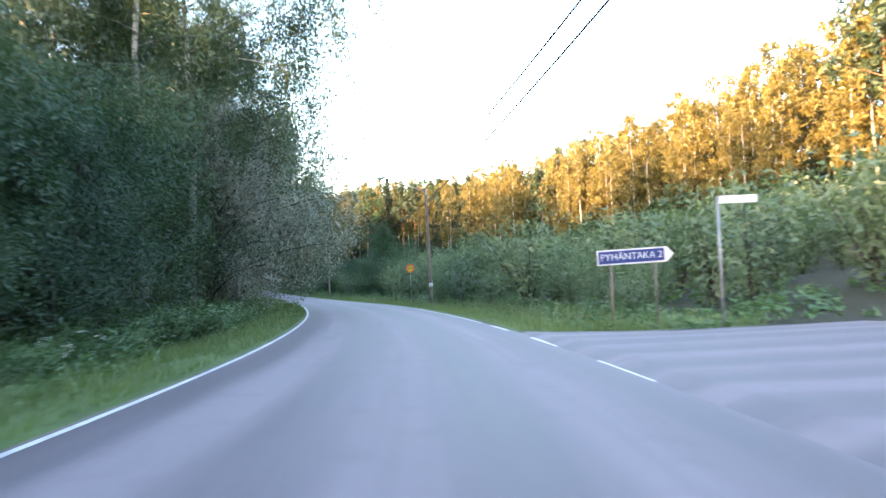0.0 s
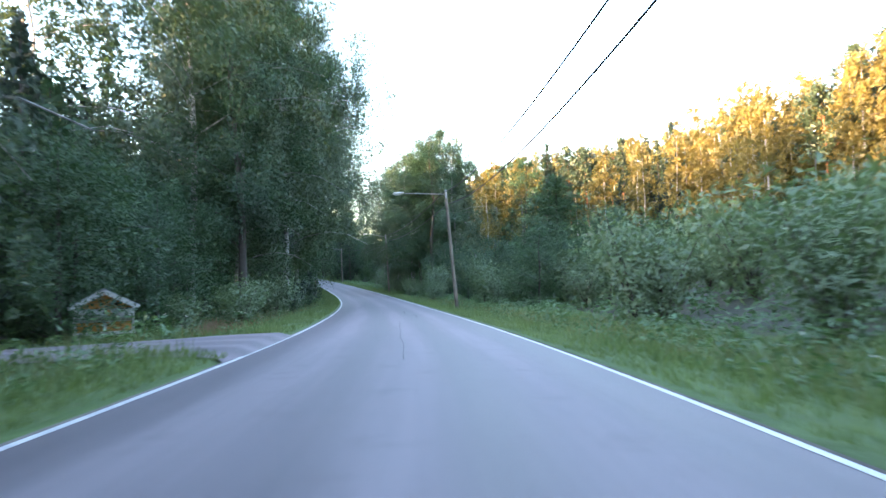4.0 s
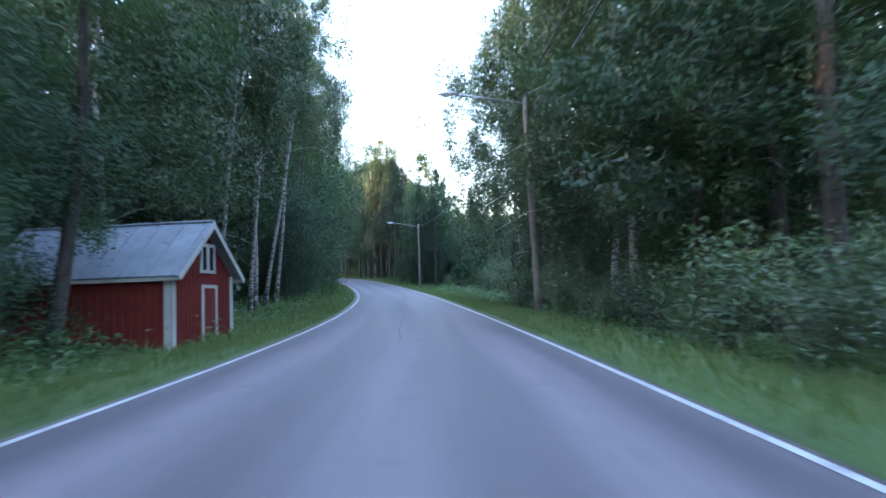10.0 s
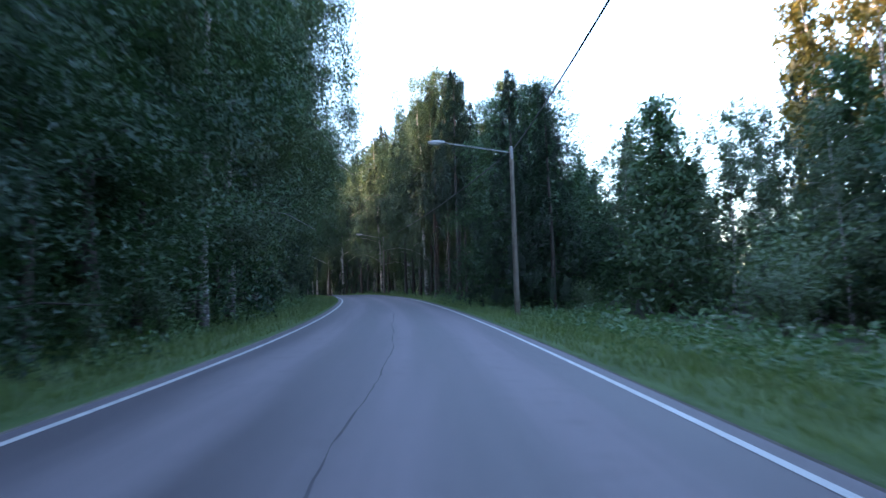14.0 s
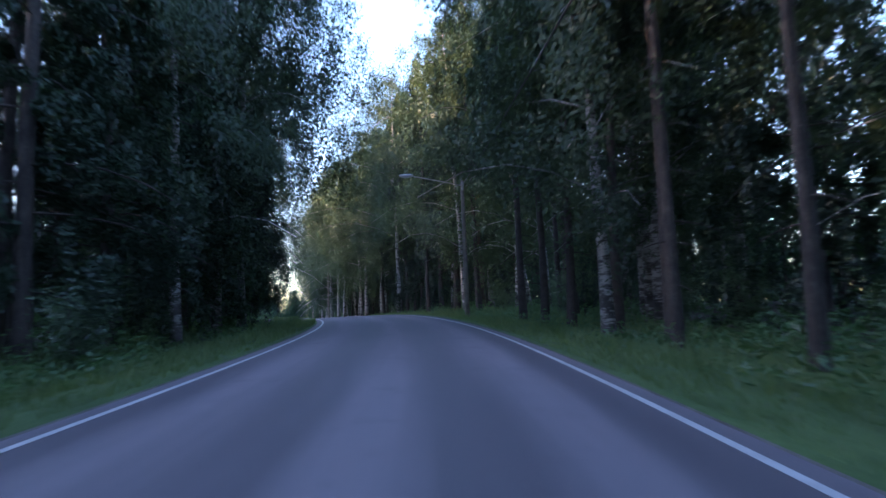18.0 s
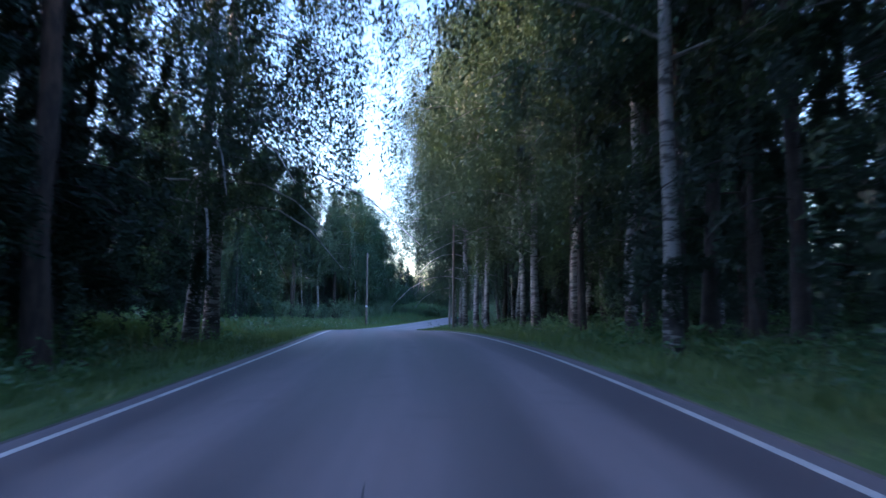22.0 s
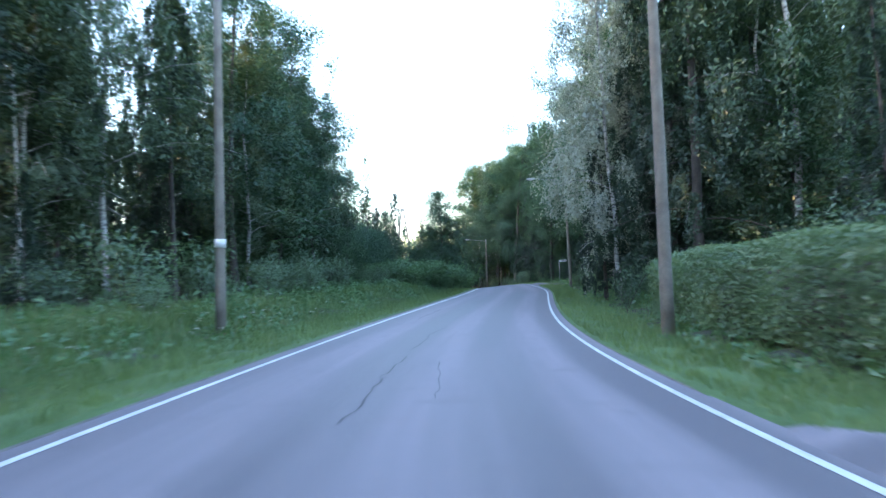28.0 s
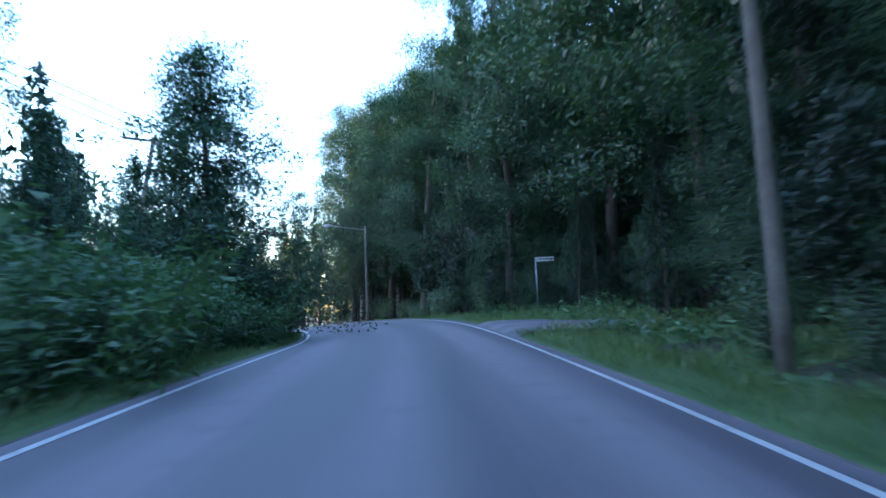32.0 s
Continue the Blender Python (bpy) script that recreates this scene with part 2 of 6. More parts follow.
# ---------------------------------------------------------------- mesh helpers
def mesh_np(name, verts, faces, mats, mat_index=None, smooth=False):
    """A mesh from arrays: faces is one (n, k) array or a list of such arrays."""
    groups = faces if isinstance(faces, list) else [faces]
    groups = [np.asarray(g, dtype=np.int32) for g in groups if len(g)]
    me = bpy.data.meshes.new(name)
    verts = np.asarray(verts, dtype=np.float32)
    flat = np.concatenate([g.ravel() for g in groups])
    sizes = np.concatenate([np.full(len(g), g.shape[1], dtype=np.int32) for g in groups])
    me.vertices.add(len(verts))
    me.vertices.foreach_set("co", verts.ravel())
    me.loops.add(len(flat))
    me.loops.foreach_set("vertex_index", flat)
    me.polygons.add(len(sizes))
    starts = np.concatenate([[0], np.cumsum(sizes)[:-1]]).astype(np.int32)
    me.polygons.foreach_set("loop_start", starts)
    me.polygons.foreach_set("loop_total", sizes)
    if smooth:
        me.polygons.foreach_set("use_smooth", np.ones(len(sizes), dtype=bool))
    if mat_index is not None:
        me.polygons.foreach_set("material_index", np.asarray(mat_index, dtype=np.int32))
    for mat in mats:
        me.materials.append(mat)
    me.update(calc_edges=True)
    return me


def tube(points, radii, sides=7):
    """Rings of a tapered tube, as vertices and quads."""
    pts = np.asarray(points, dtype=float)
    n = len(pts)
    d = np.gradient(pts, axis=0)
    d /= np.linalg.norm(d, axis=1)[:, None] + 1e-9
    ref = np.where(np.abs(d[:, 2:3]) > 0.9, np.array([[1.0, 0, 0]]), np.array([[0, 0, 1.0]]))
    e1 = np.cross(d, ref)
    e1 /= np.linalg.norm(e1, axis=1)[:, None]
    e2 = np.cross(d, e1)
    ang = np.arange(sides) * 2 * np.pi / sides
    ring = e1[:, None, :] * np.cos(ang)[None, :, None] + e2[:, None, :] * np.sin(ang)[None, :, None]
    v = (pts[:, None, :] + ring * np.asarray(radii)[:, None, None]).reshape(-1, 3)
    i, j = np.meshgrid(np.arange(n - 1), np.arange(sides), indexing="ij")
    k = (j + 1) % sides
    f = np.stack([i * sides + j, i * sides + k, (i + 1) * sides + k, (i + 1) * sides + j], axis=-1).reshape(-1, 4)
    return v, f


def join(pieces):
    vs, fs, off = [], [], 0
    for v, f in pieces:
        vs.append(v)
        fs.append(np.asarray(f) + off)
        off += len(v)
    return np.concatenate(vs), np.concatenate(fs)


def leaf_tris(rng, centres, size, droop=0.0, flat=0.0):
    """One small triangle a leaf or leaf spray at each centre."""
    n = len(centres)
    a, b = rng.normal(size=(n, 3)), rng.normal(size=(n, 3))
    a[:, 2] = a[:, 2] * (1 - flat) - droop
    b[:, 2] *= (1 - flat)
    a /= np.linalg.norm(a, axis=1)[:, None] + 1e-9
    b -= (a * b).sum(1)[:, None] * a
    b /= np.linalg.norm(b, axis=1)[:, None] + 1e-9
    s = (size * rng.uniform(0.6, 1.4, n))[:, None]
    v = np.stack([centres - a * s * 0.55 + b * s * 0.12, centres + b * s * 0.42 + a * s * 0.05, centres + a * s * 0.75 - b * s * 0.2], axis=1).reshape(-1, 3)
    return v, np.arange(3 * n).reshape(n, 3)


def round_off(me, v, height):
    """Shade a crown as one soft volume: its leaves turn away from the stem."""
    c = v.reshape(-1, 3, 3).mean(axis=1)
    out = c - np.array([0, 0, 0.35 * height])
    out[:, 2] = out[:, 2] * 0.45 + 0.12 * height
    out /= np.linalg.norm(out, axis=1)[:, None] + 1e-9
    t = v.reshape(-1, 3, 3)
    n = np.cross(t[:, 1] - t[:, 0], t[:, 2] - t[:, 0])
    n /= np.linalg.norm(n, axis=1)[:, None] + 1e-9
    n = n * 0.9 + out * 0.55
    n /= np.linalg.norm(n, axis=1)[:, None] + 1e-9
    me.normals_split_custom_set_from_vertices(np.repeat(n, 3, axis=0).astype(np.float32))


def turn_out(v, height):
    """Wind each leaf so that it faces away from the stem."""
    t = v.reshape(-1, 3, 3).copy()
    out = t.mean(axis=1) - np.array([0, 0, 0.35 * height])
    out[:, 2] = out[:, 2] * 0.45 + 0.12 * height
    n = np.cross(t[:, 1] - t[:, 0], t[:, 2] - t[:, 0])
    flip = (n * out).sum(1) < 0
    t[flip] = t[flip][:, ::-1]
    return t.reshape(-1, 3)


def part(name, me, parent, label=""):
    ob = new(name, me)
    ob.parent = parent
    if label:
        ob["label"] = label
    return ob


def box_bm(bm, cx, cy, cz, sx, sy, sz, m=None):
    mat = Matrix.Translation((cx, cy, cz)) @ Matrix.Diagonal((sx, sy, sz, 1))
    return bmesh.ops.create_cube(bm, size=1.0, matrix=(m @ mat) if m else mat)


def mesh_bm(name, bm, mat, bevel=0.0):
    if bevel:
        bmesh.ops.bevel(bm, geom=bm.edges[:], offset=bevel, segments=2, affect="EDGES", clamp_overlap=True)
    me = bpy.data.meshes.new(name)
    bm.to_mesh(me)
    bm.free()
    for mm in (mat if isinstance(mat, (list, tuple)) else [mat]):
        me.materials.append(mm)
    return me


def box_mesh(name, size, mat, at=(0, 0, 0), bevel=0.0):
    bm = bmesh.new()
    box_bm(bm, *at, *size)
    return mesh_bm(name, bm, mat, bevel)


def tube_mesh(name, points, radii, mat, sides=8, smooth=True, caps=True):
    v, f = tube(points, radii, sides)
    n = len(points)
    groups = [f]
    if caps:
        groups.append(np.array([list(range(sides))[::-1], list(range((n - 1) * sides, n * sides))]))
    return mesh_np(name, v, groups, [mat], smooth=smooth)


# ---------------------------------------------------------------- the road's plan
STEP = 20.0           # metres between the knots of the plan
HEADING = [0.06, 6.18, 11.03, 14.60, 17.64, 19.27, 20.65, 22.07, 23.93, 25.72, 29.22, 32.05, 34.11, 37.70, 43.87, 48.61, 53.15, 53.85, 47.82, 41.54, 36.38, 34.97, 39.70]
RISE = [-2.31, -1.40, -1.04, -1.32, -0.70, -0.20, 0.50, 1.45, 2.48, 3.69, 5.09, 5.66, 5.45, 5.28, 4.64, 2.48, -0.16, -2.16, -1.87, 0.34, 2.35, 3.06, 1.80]     # per cent
BANK = [-0.9, -0.7, -0.9, -2.0, -2.8, -2.5, -1.5, -0.1, 0.2, -0.6, -1.6, -1.9, -1.2, -0.3, 0.9, 1.4, 0.9, 0.0, -0.6, -1.1, -1.4, -1.3, -1.3]     # degrees, right side up
START = (-0.23, -0.00, 0.00)     # the road's middle at station 0
PAVED = 3.30


def half(s):
    """From the road's middle to its edge lines."""
    return np.interp(s, [130.0, 200.0], [3.17, 2.95])


def plan_curves():
    s = np.arange(-120.0, 640.01, 1.0)
    knots = np.arange(len(HEADING)) * STEP

    def glide(values, before, after, run=60.0):
        k = np.concatenate([[-120, -60], knots, [knots[-1] + run, 640]])
        v = np.concatenate([before, values, after])
        y = np.interp(s, k, v)
        w = np.hanning(25)
        w /= w.sum()
        return np.convolve(np.pad(y, 12, mode="edge"), w, mode="valid")

    head = np.radians(glide(HEADING, [-6.0, -4.0], [58.0, 88.0]))
    rise = glide(RISE, [0.0, 0.0], [-3.0, -1.0]) / 100
    bank = np.radians(glide(BANK, [0, 0], [5, 3], 14.0))
    x, y, z = np.cumsum(-np.sin(head)), np.cumsum(np.cos(head)), np.cumsum(rise)
    i = 120
    x, y, z = x - x[i] + START[0], y - y[i] + START[1], z - z[i] + START[2]
    return s, head, x, y, z, bank


RS, RH, RX, RY, RZ, RB = plan_curves()
def side(u, table_u, table):
    return np.interp(u, table_u, table)


# ground's rise above the road at 9, 25, 60 and 160 m from its middle, at some stations
US = np.array([9.0, 25.0, 60.0, 160.0])
RIGHT = {-120: (0, 1.5, 9, 22), 0: (-0.2, 1.5, 9, 22), 60: (-0.3, 1.0, 8, 20), 120: (-0.6, 0, 5, 16), 170: (-0.8, -0.8, 7, 16), 230: (-0.4, -0.2, 12, 18), 258: (-0.2, 0, 1, 1),
         300: (0, 0, 0.5, 0.5), 370: (0.2, 0.6, 1.0, 1), 430: (0.3, 1.0, 2, 3), 640: (0, 0, 0, 0)}
LEFT = {-120: (-0.2, 0, 0, 0), 60: (-0.3, -0.3, 0, 0), 150: (-0.3, 0.2, 1.5, 2), 230: (-0.2, 0.5, 1, 1), 300: (-0.1, 0.1, 0.5, 0.5), 370: (0.1, 0.4, 1, 1),
        420: (0.5, 0.8, 1, 1), 640: (0, 0, 0, 0)}


def rise_table(table):
    keys = np.array(sorted(table))
    vals = np.array([table[k] for k in sorted(table)], dtype=float)
    return np.stack([np.interp(RS, keys, vals[:, c]) for c in range(4)], axis=1)


TR, TL = rise_table(RIGHT), rise_table(LEFT)


def nearest(px, py):
    """Station index and offset to the right of the road's middle, for arrays of places."""
    px, py = np.atleast_1d(np.asarray(px, float)), np.atleast_1d(np.asarray(py, float))
    idx = np.empty(len(px), dtype=int)
    for c in range(0, len(px), 4000):
        d = (px[c:c + 4000, None] - RX[None, ::2]) ** 2 + (py[c:c + 4000, None] - RY[None, ::2]) ** 2
        idx[c:c + 4000] = d.argmin(1) * 2
    dx, dy = px - RX[idx], py - RY[idx]
    u = dx * np.cos(RH[idx]) + dy * np.sin(RH[idx])
    dist = np.hypot(dx, dy)
    along = -dx * np.sin(RH[idx]) + dy * np.cos(RH[idx])
    return idx, np.where(np.abs(along) > 3, np.sign(u + 1e-9) * dist, u), along


# side roads and drives: side, first and last station, reach from the road's middle
MOUTHS = [(1, -12.0, 17.5, 60.0), (-1, 64.3, 68.8, 26.0), (-1, 286.5, 291.5, 40.0), (1, 372.0, 375.8, 40.0), (1, 447.5, 450.5, 34.0)]


def in_mouth(s, u, margin=0.0):
    """1 inside a side road or drive, falling to 0 over some metres outside it."""
    best = np.zeros(np.broadcast(s, u).shape)
    for sg, s0, s1, reach in MOUTHS:
        flare = 2.2 * np.exp(-np.maximum(np.abs(u) - 3.0, 0) / 1.6)
        out = np.maximum(s0 - flare - s, s - s1 - flare)
        m = np.clip(1 - (out - margin) / 3.0, 0, 1) * (np.sign(u) == sg) * np.clip((reach - np.abs(u)) / 6, 0, 1)
        best = np.maximum(best, m)
    return best


def profile(idx, u, frac=0.0):
    """Height of the ground at offset u from the road's middle."""
    au = np.abs(u)
    s = RS[idx]
    base = RZ[idx] + frac * np.gradient(RZ)[idx]
    tab = np.where((u > 0)[:, None], TR[idx], TL[idx])
    out = np.zeros(len(au))
    knots = np.concatenate([[0.0, 3.3, 4.6, 6.2], US, [400.0, 4000.0]])
    bank = np.tan(RB[idx]) * np.clip(u, -4, 4)
    edge = np.stack([np.full(len(au), -0.12), np.full(len(au), -0.03), np.full(len(au), -0.16), np.full(len(au), -0.42)] + [tab[:, c] for c in range(4)]
                    + [tab[:, 3], np.zeros(len(au))], axis=1)
    j = np.clip(np.searchsorted(knots, au, "right") - 1, 0, len(knots) - 2)
    f = np.clip((au - knots[j]) / (knots[j + 1] - knots[j]), 0, 1)
    f = f * f * (3 - 2 * f) * 0.5 + f * 0.5
    r = np.arange(len(au))
    out = edge[r, j] * (1 - f) + edge[r, j + 1] * f
    mouth = in_mouth(s, u)
    out = out * (1 - mouth) + np.where(au < 3.3, out, -0.03) * mouth
    wob = (1 - mouth) * 0.25 * np.sin(s * 0.13 + u * 0.21) + (1 - mouth) * 0.2 * np.sin(s * 0.07 - u * 0.33 + 2.0)
    return base + bank * np.clip(1.6 - au / 8, 0, 1) + out + wob * np.clip((au - 7) / 10, 0, 1) * np.clip((140 - au) / 90, 0, 1)


def ground_z(px, py):
    idx, u, along = nearest(px, py)
    return profile(idx, u, np.clip(along, -1.5, 1.5))


def on_road(s, u):
    """World x, y at station s and offset u, with the heading there (radians)."""
    i = np.clip(np.asarray(s, float) + 120, 0, len(RS) - 1)
    k = np.arange(len(RS))
    x, y, h = np.interp(i, k, RX), np.interp(i, k, RY), np.interp(i, k, RH)
    before = np.minimum(np.asarray(s, float) + 120, 0)
    x, y = x - np.sin(h) * before, y + np.cos(h) * before
    return x + u * np.cos(h), y + u * np.sin(h), h


def stand_at(s, u, turn=0.0, sink=0.0):
    """Pose of a thing that stands on the ground at station s, offset u; turn in degrees from the road's heading."""
    x, y, h = on_road(s, u)
    z = float(ground_z(x, y)[0])
    return pose(float(x), float(y), z - sink, 0, 0, math.degrees(float(h)) + turn)


def road_strip(name, mat, s0, s1, u0, u1, lift, step=1.0, columns=2, label="", cat="road", line=0):
    """A strip along the road between two offsets, lying on its banked surface; line: -1 or 1 counts them from an edge line."""
    n = max(2, int(round((s1 - s0) / step)) + 1)
    s = np.linspace(s0, s1, n)
    k = np.arange(len(RS))
    i = s + 120
    x, y, z, h, b = (np.interp(i, k, q) for q in (RX, RY, RZ, RH, RB))
    us = np.linspace(u0, u1, columns)[None] + line * half(s)[:, None]
    X = x[:, None] + us * np.cos(h)[:, None]
    Y = y[:, None] + us * np.sin(h)[:, None]
    crown = 0.05 * (1 - (us / 3.3) ** 2)
    Z = z[:, None] + np.tan(b)[:, None] * us + crown - 0.05 + lift
    v = np.stack([X, Y, Z], axis=-1).reshape(-1, 3)
    a, c = np.meshgrid(np.arange(n - 1), np.arange(columns - 1), indexing="ij")
    q = a * columns + c
    f = np.stack([q, q + 1, q + columns + 1, q + columns], axis=-1).reshape(-1, 4)
    me = mesh_np(name, v, f, [mat], smooth=True)
    uv = np.stack([us, np.broadcast_to(s[:, None], (n, columns))], axis=-1).reshape(-1, 2)
    layer = me.uv_layers.new(name="UVMap")
    layer.data.foreach_set("uv", uv[f.ravel()].astype(np.float32).ravel())
    ob = new(name, me)
    return tagged(ob, label, cat, kind="structure")


# ---------------------------------------------------------------- ground and road
def build_ground():
    near = np.arange(-420, 260.1, 3.5)
    gx = np.concatenate([[-4000, -2500, -1400, -800, -560, -470], near, [310, 400, 600, 1000, 1800, 4000]])
    near = np.arange(-140, 600.1, 3.5)
    gy = np.concatenate([[-4000, -2500, -1300, -600, -300, -190], near, [650, 750, 950, 1400, 2300, 4000]])
    X, Y = np.meshgrid(gx, gy, indexing="ij")
    Z = ground_z(X.ravel(), Y.ravel())
    v = np.stack([X.ravel(), Y.ravel(), Z], axis=1)
    ny = len(gy)
    a, c = np.meshgrid(np.arange(len(gx) - 1), np.arange(ny - 1), indexing="ij")
    q = a * ny + c
    f = np.stack([q, q + ny, q + ny + 1, q + 1], axis=-1).reshape(-1, 4)
    idx, u, along = nearest(v[:, 0], v[:, 1])
    # no ground sheet above the paved strip
    lower = (np.abs(u) < 6.5)
    v[lower, 2] -= 0.35
    ob = new("ground", mesh_np("ground", v, f, [M_SOIL], smooth=True))
    tagged(ob, "dark mossy forest floor with low growth", "ground", kind="structure")


def build_verge(sign, name):
    """The grassy shoulder, finer than the ground that it runs into."""
    s = np.arange(-60, 600.1, 1.0)
    us = np.array([3.2, 3.26, 3.4, 3.62, 4.2, 4.8, 5.5, 6.3, 7.3, 8.5, 10.0, 12.0, 14.0]) * sign
    S, U = np.meshgrid(s, us, indexing="ij")
    x, y, h = on_road(S.ravel(), U.ravel())
    idx = np.round(S.ravel() + 120).astype(int)
    z = profile(idx, U.ravel())
    au = np.abs(U.ravel())
    rng = np.random.default_rng(5)
    z = z + 0.03 * rng.normal(size=len(z)) * (au > 3.6) + 0.05 * (au > 3.45) - 0.30 * np.clip((au - 11.0) / 3.0, 0, 1) - 0.12 * in_mouth(S.ravel(), U.ravel(), -1.0) - 0.06 * (au < 3.23)
    m = len(us)
    a, c = np.meshgrid(np.arange(len(s) - 1), np.arange(m - 1), indexing="ij")
    q = a * m + c
    f = np.stack([q, q + 1, q + m + 1, q + m] if sign > 0 else [q, q + m, q + m + 1, q + 1], axis=-1).reshape(-1, 4)
    idx_m = np.where(c.ravel() < 1, 1, 0)
    ob = new(name, mesh_np(name, np.stack([x, y, z], axis=1), f, [M_TURF, M_GRAVEL], idx_m, smooth=True))
    tagged(ob, "mown grass verge beside the asphalt road", "verge", kind="structure")


build_ground()
build_verge(1, "verge_right")
build_verge(-1, "verge_left")
road_strip("road", M_ASPHALT, -100, 600, -PAVED, PAVED, 0.0, 1.0, 15, "worn grey two-lane asphalt road with faded wheel tracks", "road")
road_strip("edge_line_left", M_LINE, -100, 600, -0.05, 0.05, 0.005, 1.0, 2, "white painted edge line", "road marking", -1)
def side_road(name, sg, s0, s1, reach, mat, label):
    """A side road or drive with a flared mouth."""
    us = np.concatenate([np.linspace(PAVED - 0.15, 6.0, 9), np.arange(7.0, reach, 1.5)])
    fr = np.linspace(0, 1, 9)
    flare = 2.2 * np.exp(-np.maximum(us - 3.0, 0) / 1.6)
    S = (s0 - flare)[:, None] + fr[None] * (s1 - s0 + 2 * flare)[:, None]
    U = np.broadcast_to((sg * us)[:, None], S.shape)
    x, y, h = on_road(S.ravel(), U.ravel())
    idx = np.clip(np.round(S.ravel() + 120).astype(int), 0, len(RS) - 1)
    z = profile(idx, U.ravel(), S.ravel() + 120 - idx) + 0.10
    z[np.abs(U.ravel()) < PAVED + 0.1] -= 0.12
    edge = np.broadcast_to((np.abs(fr - 0.5) > 0.49)[None], S.shape).ravel()
    z[edge] -= 0.09
    n, m = S.shape
    a, c = np.meshgrid(np.arange(n - 1), np.arange(m - 1), indexing="ij")
    q = a * m + c
    f = np.stack([q, q + m, q + m + 1, q + 1] if sg > 0 else [q, q + 1, q + m + 1, q + m], axis=-1).reshape(-1, 4)
    me = mesh_np(name, np.stack([x, y, z], axis=1), f, [mat], smooth=True)
    uv = np.stack([S.ravel(), U.ravel()], axis=1)
    me.uv_layers.new(name="UVMap").data.foreach_set("uv", uv[f.ravel()].astype(np.float32).ravel())
    tagged(new(name, me), label, "road", kind="structure")


side_road("side_road", 1, *MOUTHS[0][1:], M_ASPHALT, "asphalt side road joining the main road")
side_road("drive_1", -1, *MOUTHS[1][1:], M_ASPHALT, "narrow asphalt drive beside the woods")
side_road("drive_2", -1, *MOUTHS[2][1:], M_GRAVEL, "narrow gravel drive into the woods")
side_road("drive_3", 1, *MOUTHS[3][1:], M_ASPHALT, "narrow asphalt drive beside the clipped hedge")
side_road("drive_4", 1, *MOUTHS[4][1:], M_ASPHALT, "narrow asphalt side road by the street sign")
for k, s0 in enumerate((9.0, 14.5, 20.0)):
    road_strip("dashed_line_%d" % (k + 1), M_LINE, s0, s0 + 2.6, -0.06, 0.06, 0.006, 0.65, 2, "white dashed line across the side road mouth", "road marking", 1)
road_strip("edge_line_right", M_LINE, 24.5, 600, -0.05, 0.05, 0.005, 1.0, 2, "white painted edge line", "road marking", 1)


def crack(s0, s1, u, wander, width, seed, step=0.35):
    """A meandering crack or open seam along the road."""
    rng = np.random.default_rng(seed)
    s = np.arange(s0, s1, step)
    n = len(s)
    off = u + wander * (np.sin(s * 0.35 + seed) + 0.5 * np.sin(s * 1.1 + 2 * seed)) + rng.normal(size=n) * wander * 0.18
    half = width * 0.5 * rng.uniform(0.35, 1.3, n)
    k = np.arange(len(RS))
    x, y, z, h, b = (np.interp(s + 120, k, q) for q in (RX, RY, RZ, RH, RB))
    v = []
    for sg in (-1, 1):
        uu = off + sg * half
        v.append(np.stack([x + uu * np.cos(h), y + uu * np.sin(h), z + np.tan(b) * uu + 0.05 * (1 - (uu / 3.3) ** 2) - 0.05 + 0.0045], axis=1))
    q = np.arange(n - 1)
    f = np.stack([q, q + n, q + n + 1, q + 1], axis=1)
    tagged(new("road_crack", mesh_np("road_crack", np.concatenate(v), f, [M_CRACK])), "dark crack in the worn asphalt", "road crack", kind="structure")


for s0, s1, u, wander, width in ((62, 78, -0.1, 0.05, 0.022), (83.5, 87.5, 1.05, 0.1, 0.06), (88.5, 93.5, 0.75, 0.1, 0.05), (84, 90, -0.6, 0.08, 0.014), (146, 222, -0.15, 0.05, 0.022),
                                (272, 296, 0.0, 0.04, 0.016), (377.5, 384, -0.75, 0.12, 0.028), (385, 392, -0.55, 0.15, 0.03), (379, 383, 0.1, 0.08, 0.014), (396, 402, -1.9, 0.04, 0.035)):
    crack(s0, s1, u, wander, width, int(s0))


# ---------------------------------------------------------------- trees
def stem(rng, height, radius, lean=0.02, knots=9):
    t = np.linspace(0, 1, knots)
    wob = np.cumsum(rng.normal(scale=lean * height / knots, size=(knots, 2)), axis=0)
    wob -= wob[0]
    pts = np.stack([wob[:, 0], wob[:, 1], t * height], axis=1)
    pts[0, 2] = -0.3
    rad = radius * (1 - t) ** 0.8 + 0.015
    rad[0] *= 1.35
    return pts, rad


def along_stem(pts, f):
    t = np.linspace(0, 1, len(pts))
    return np.stack([np.interp(f, t, pts[:, c]) for c in range(3)], axis=-1)


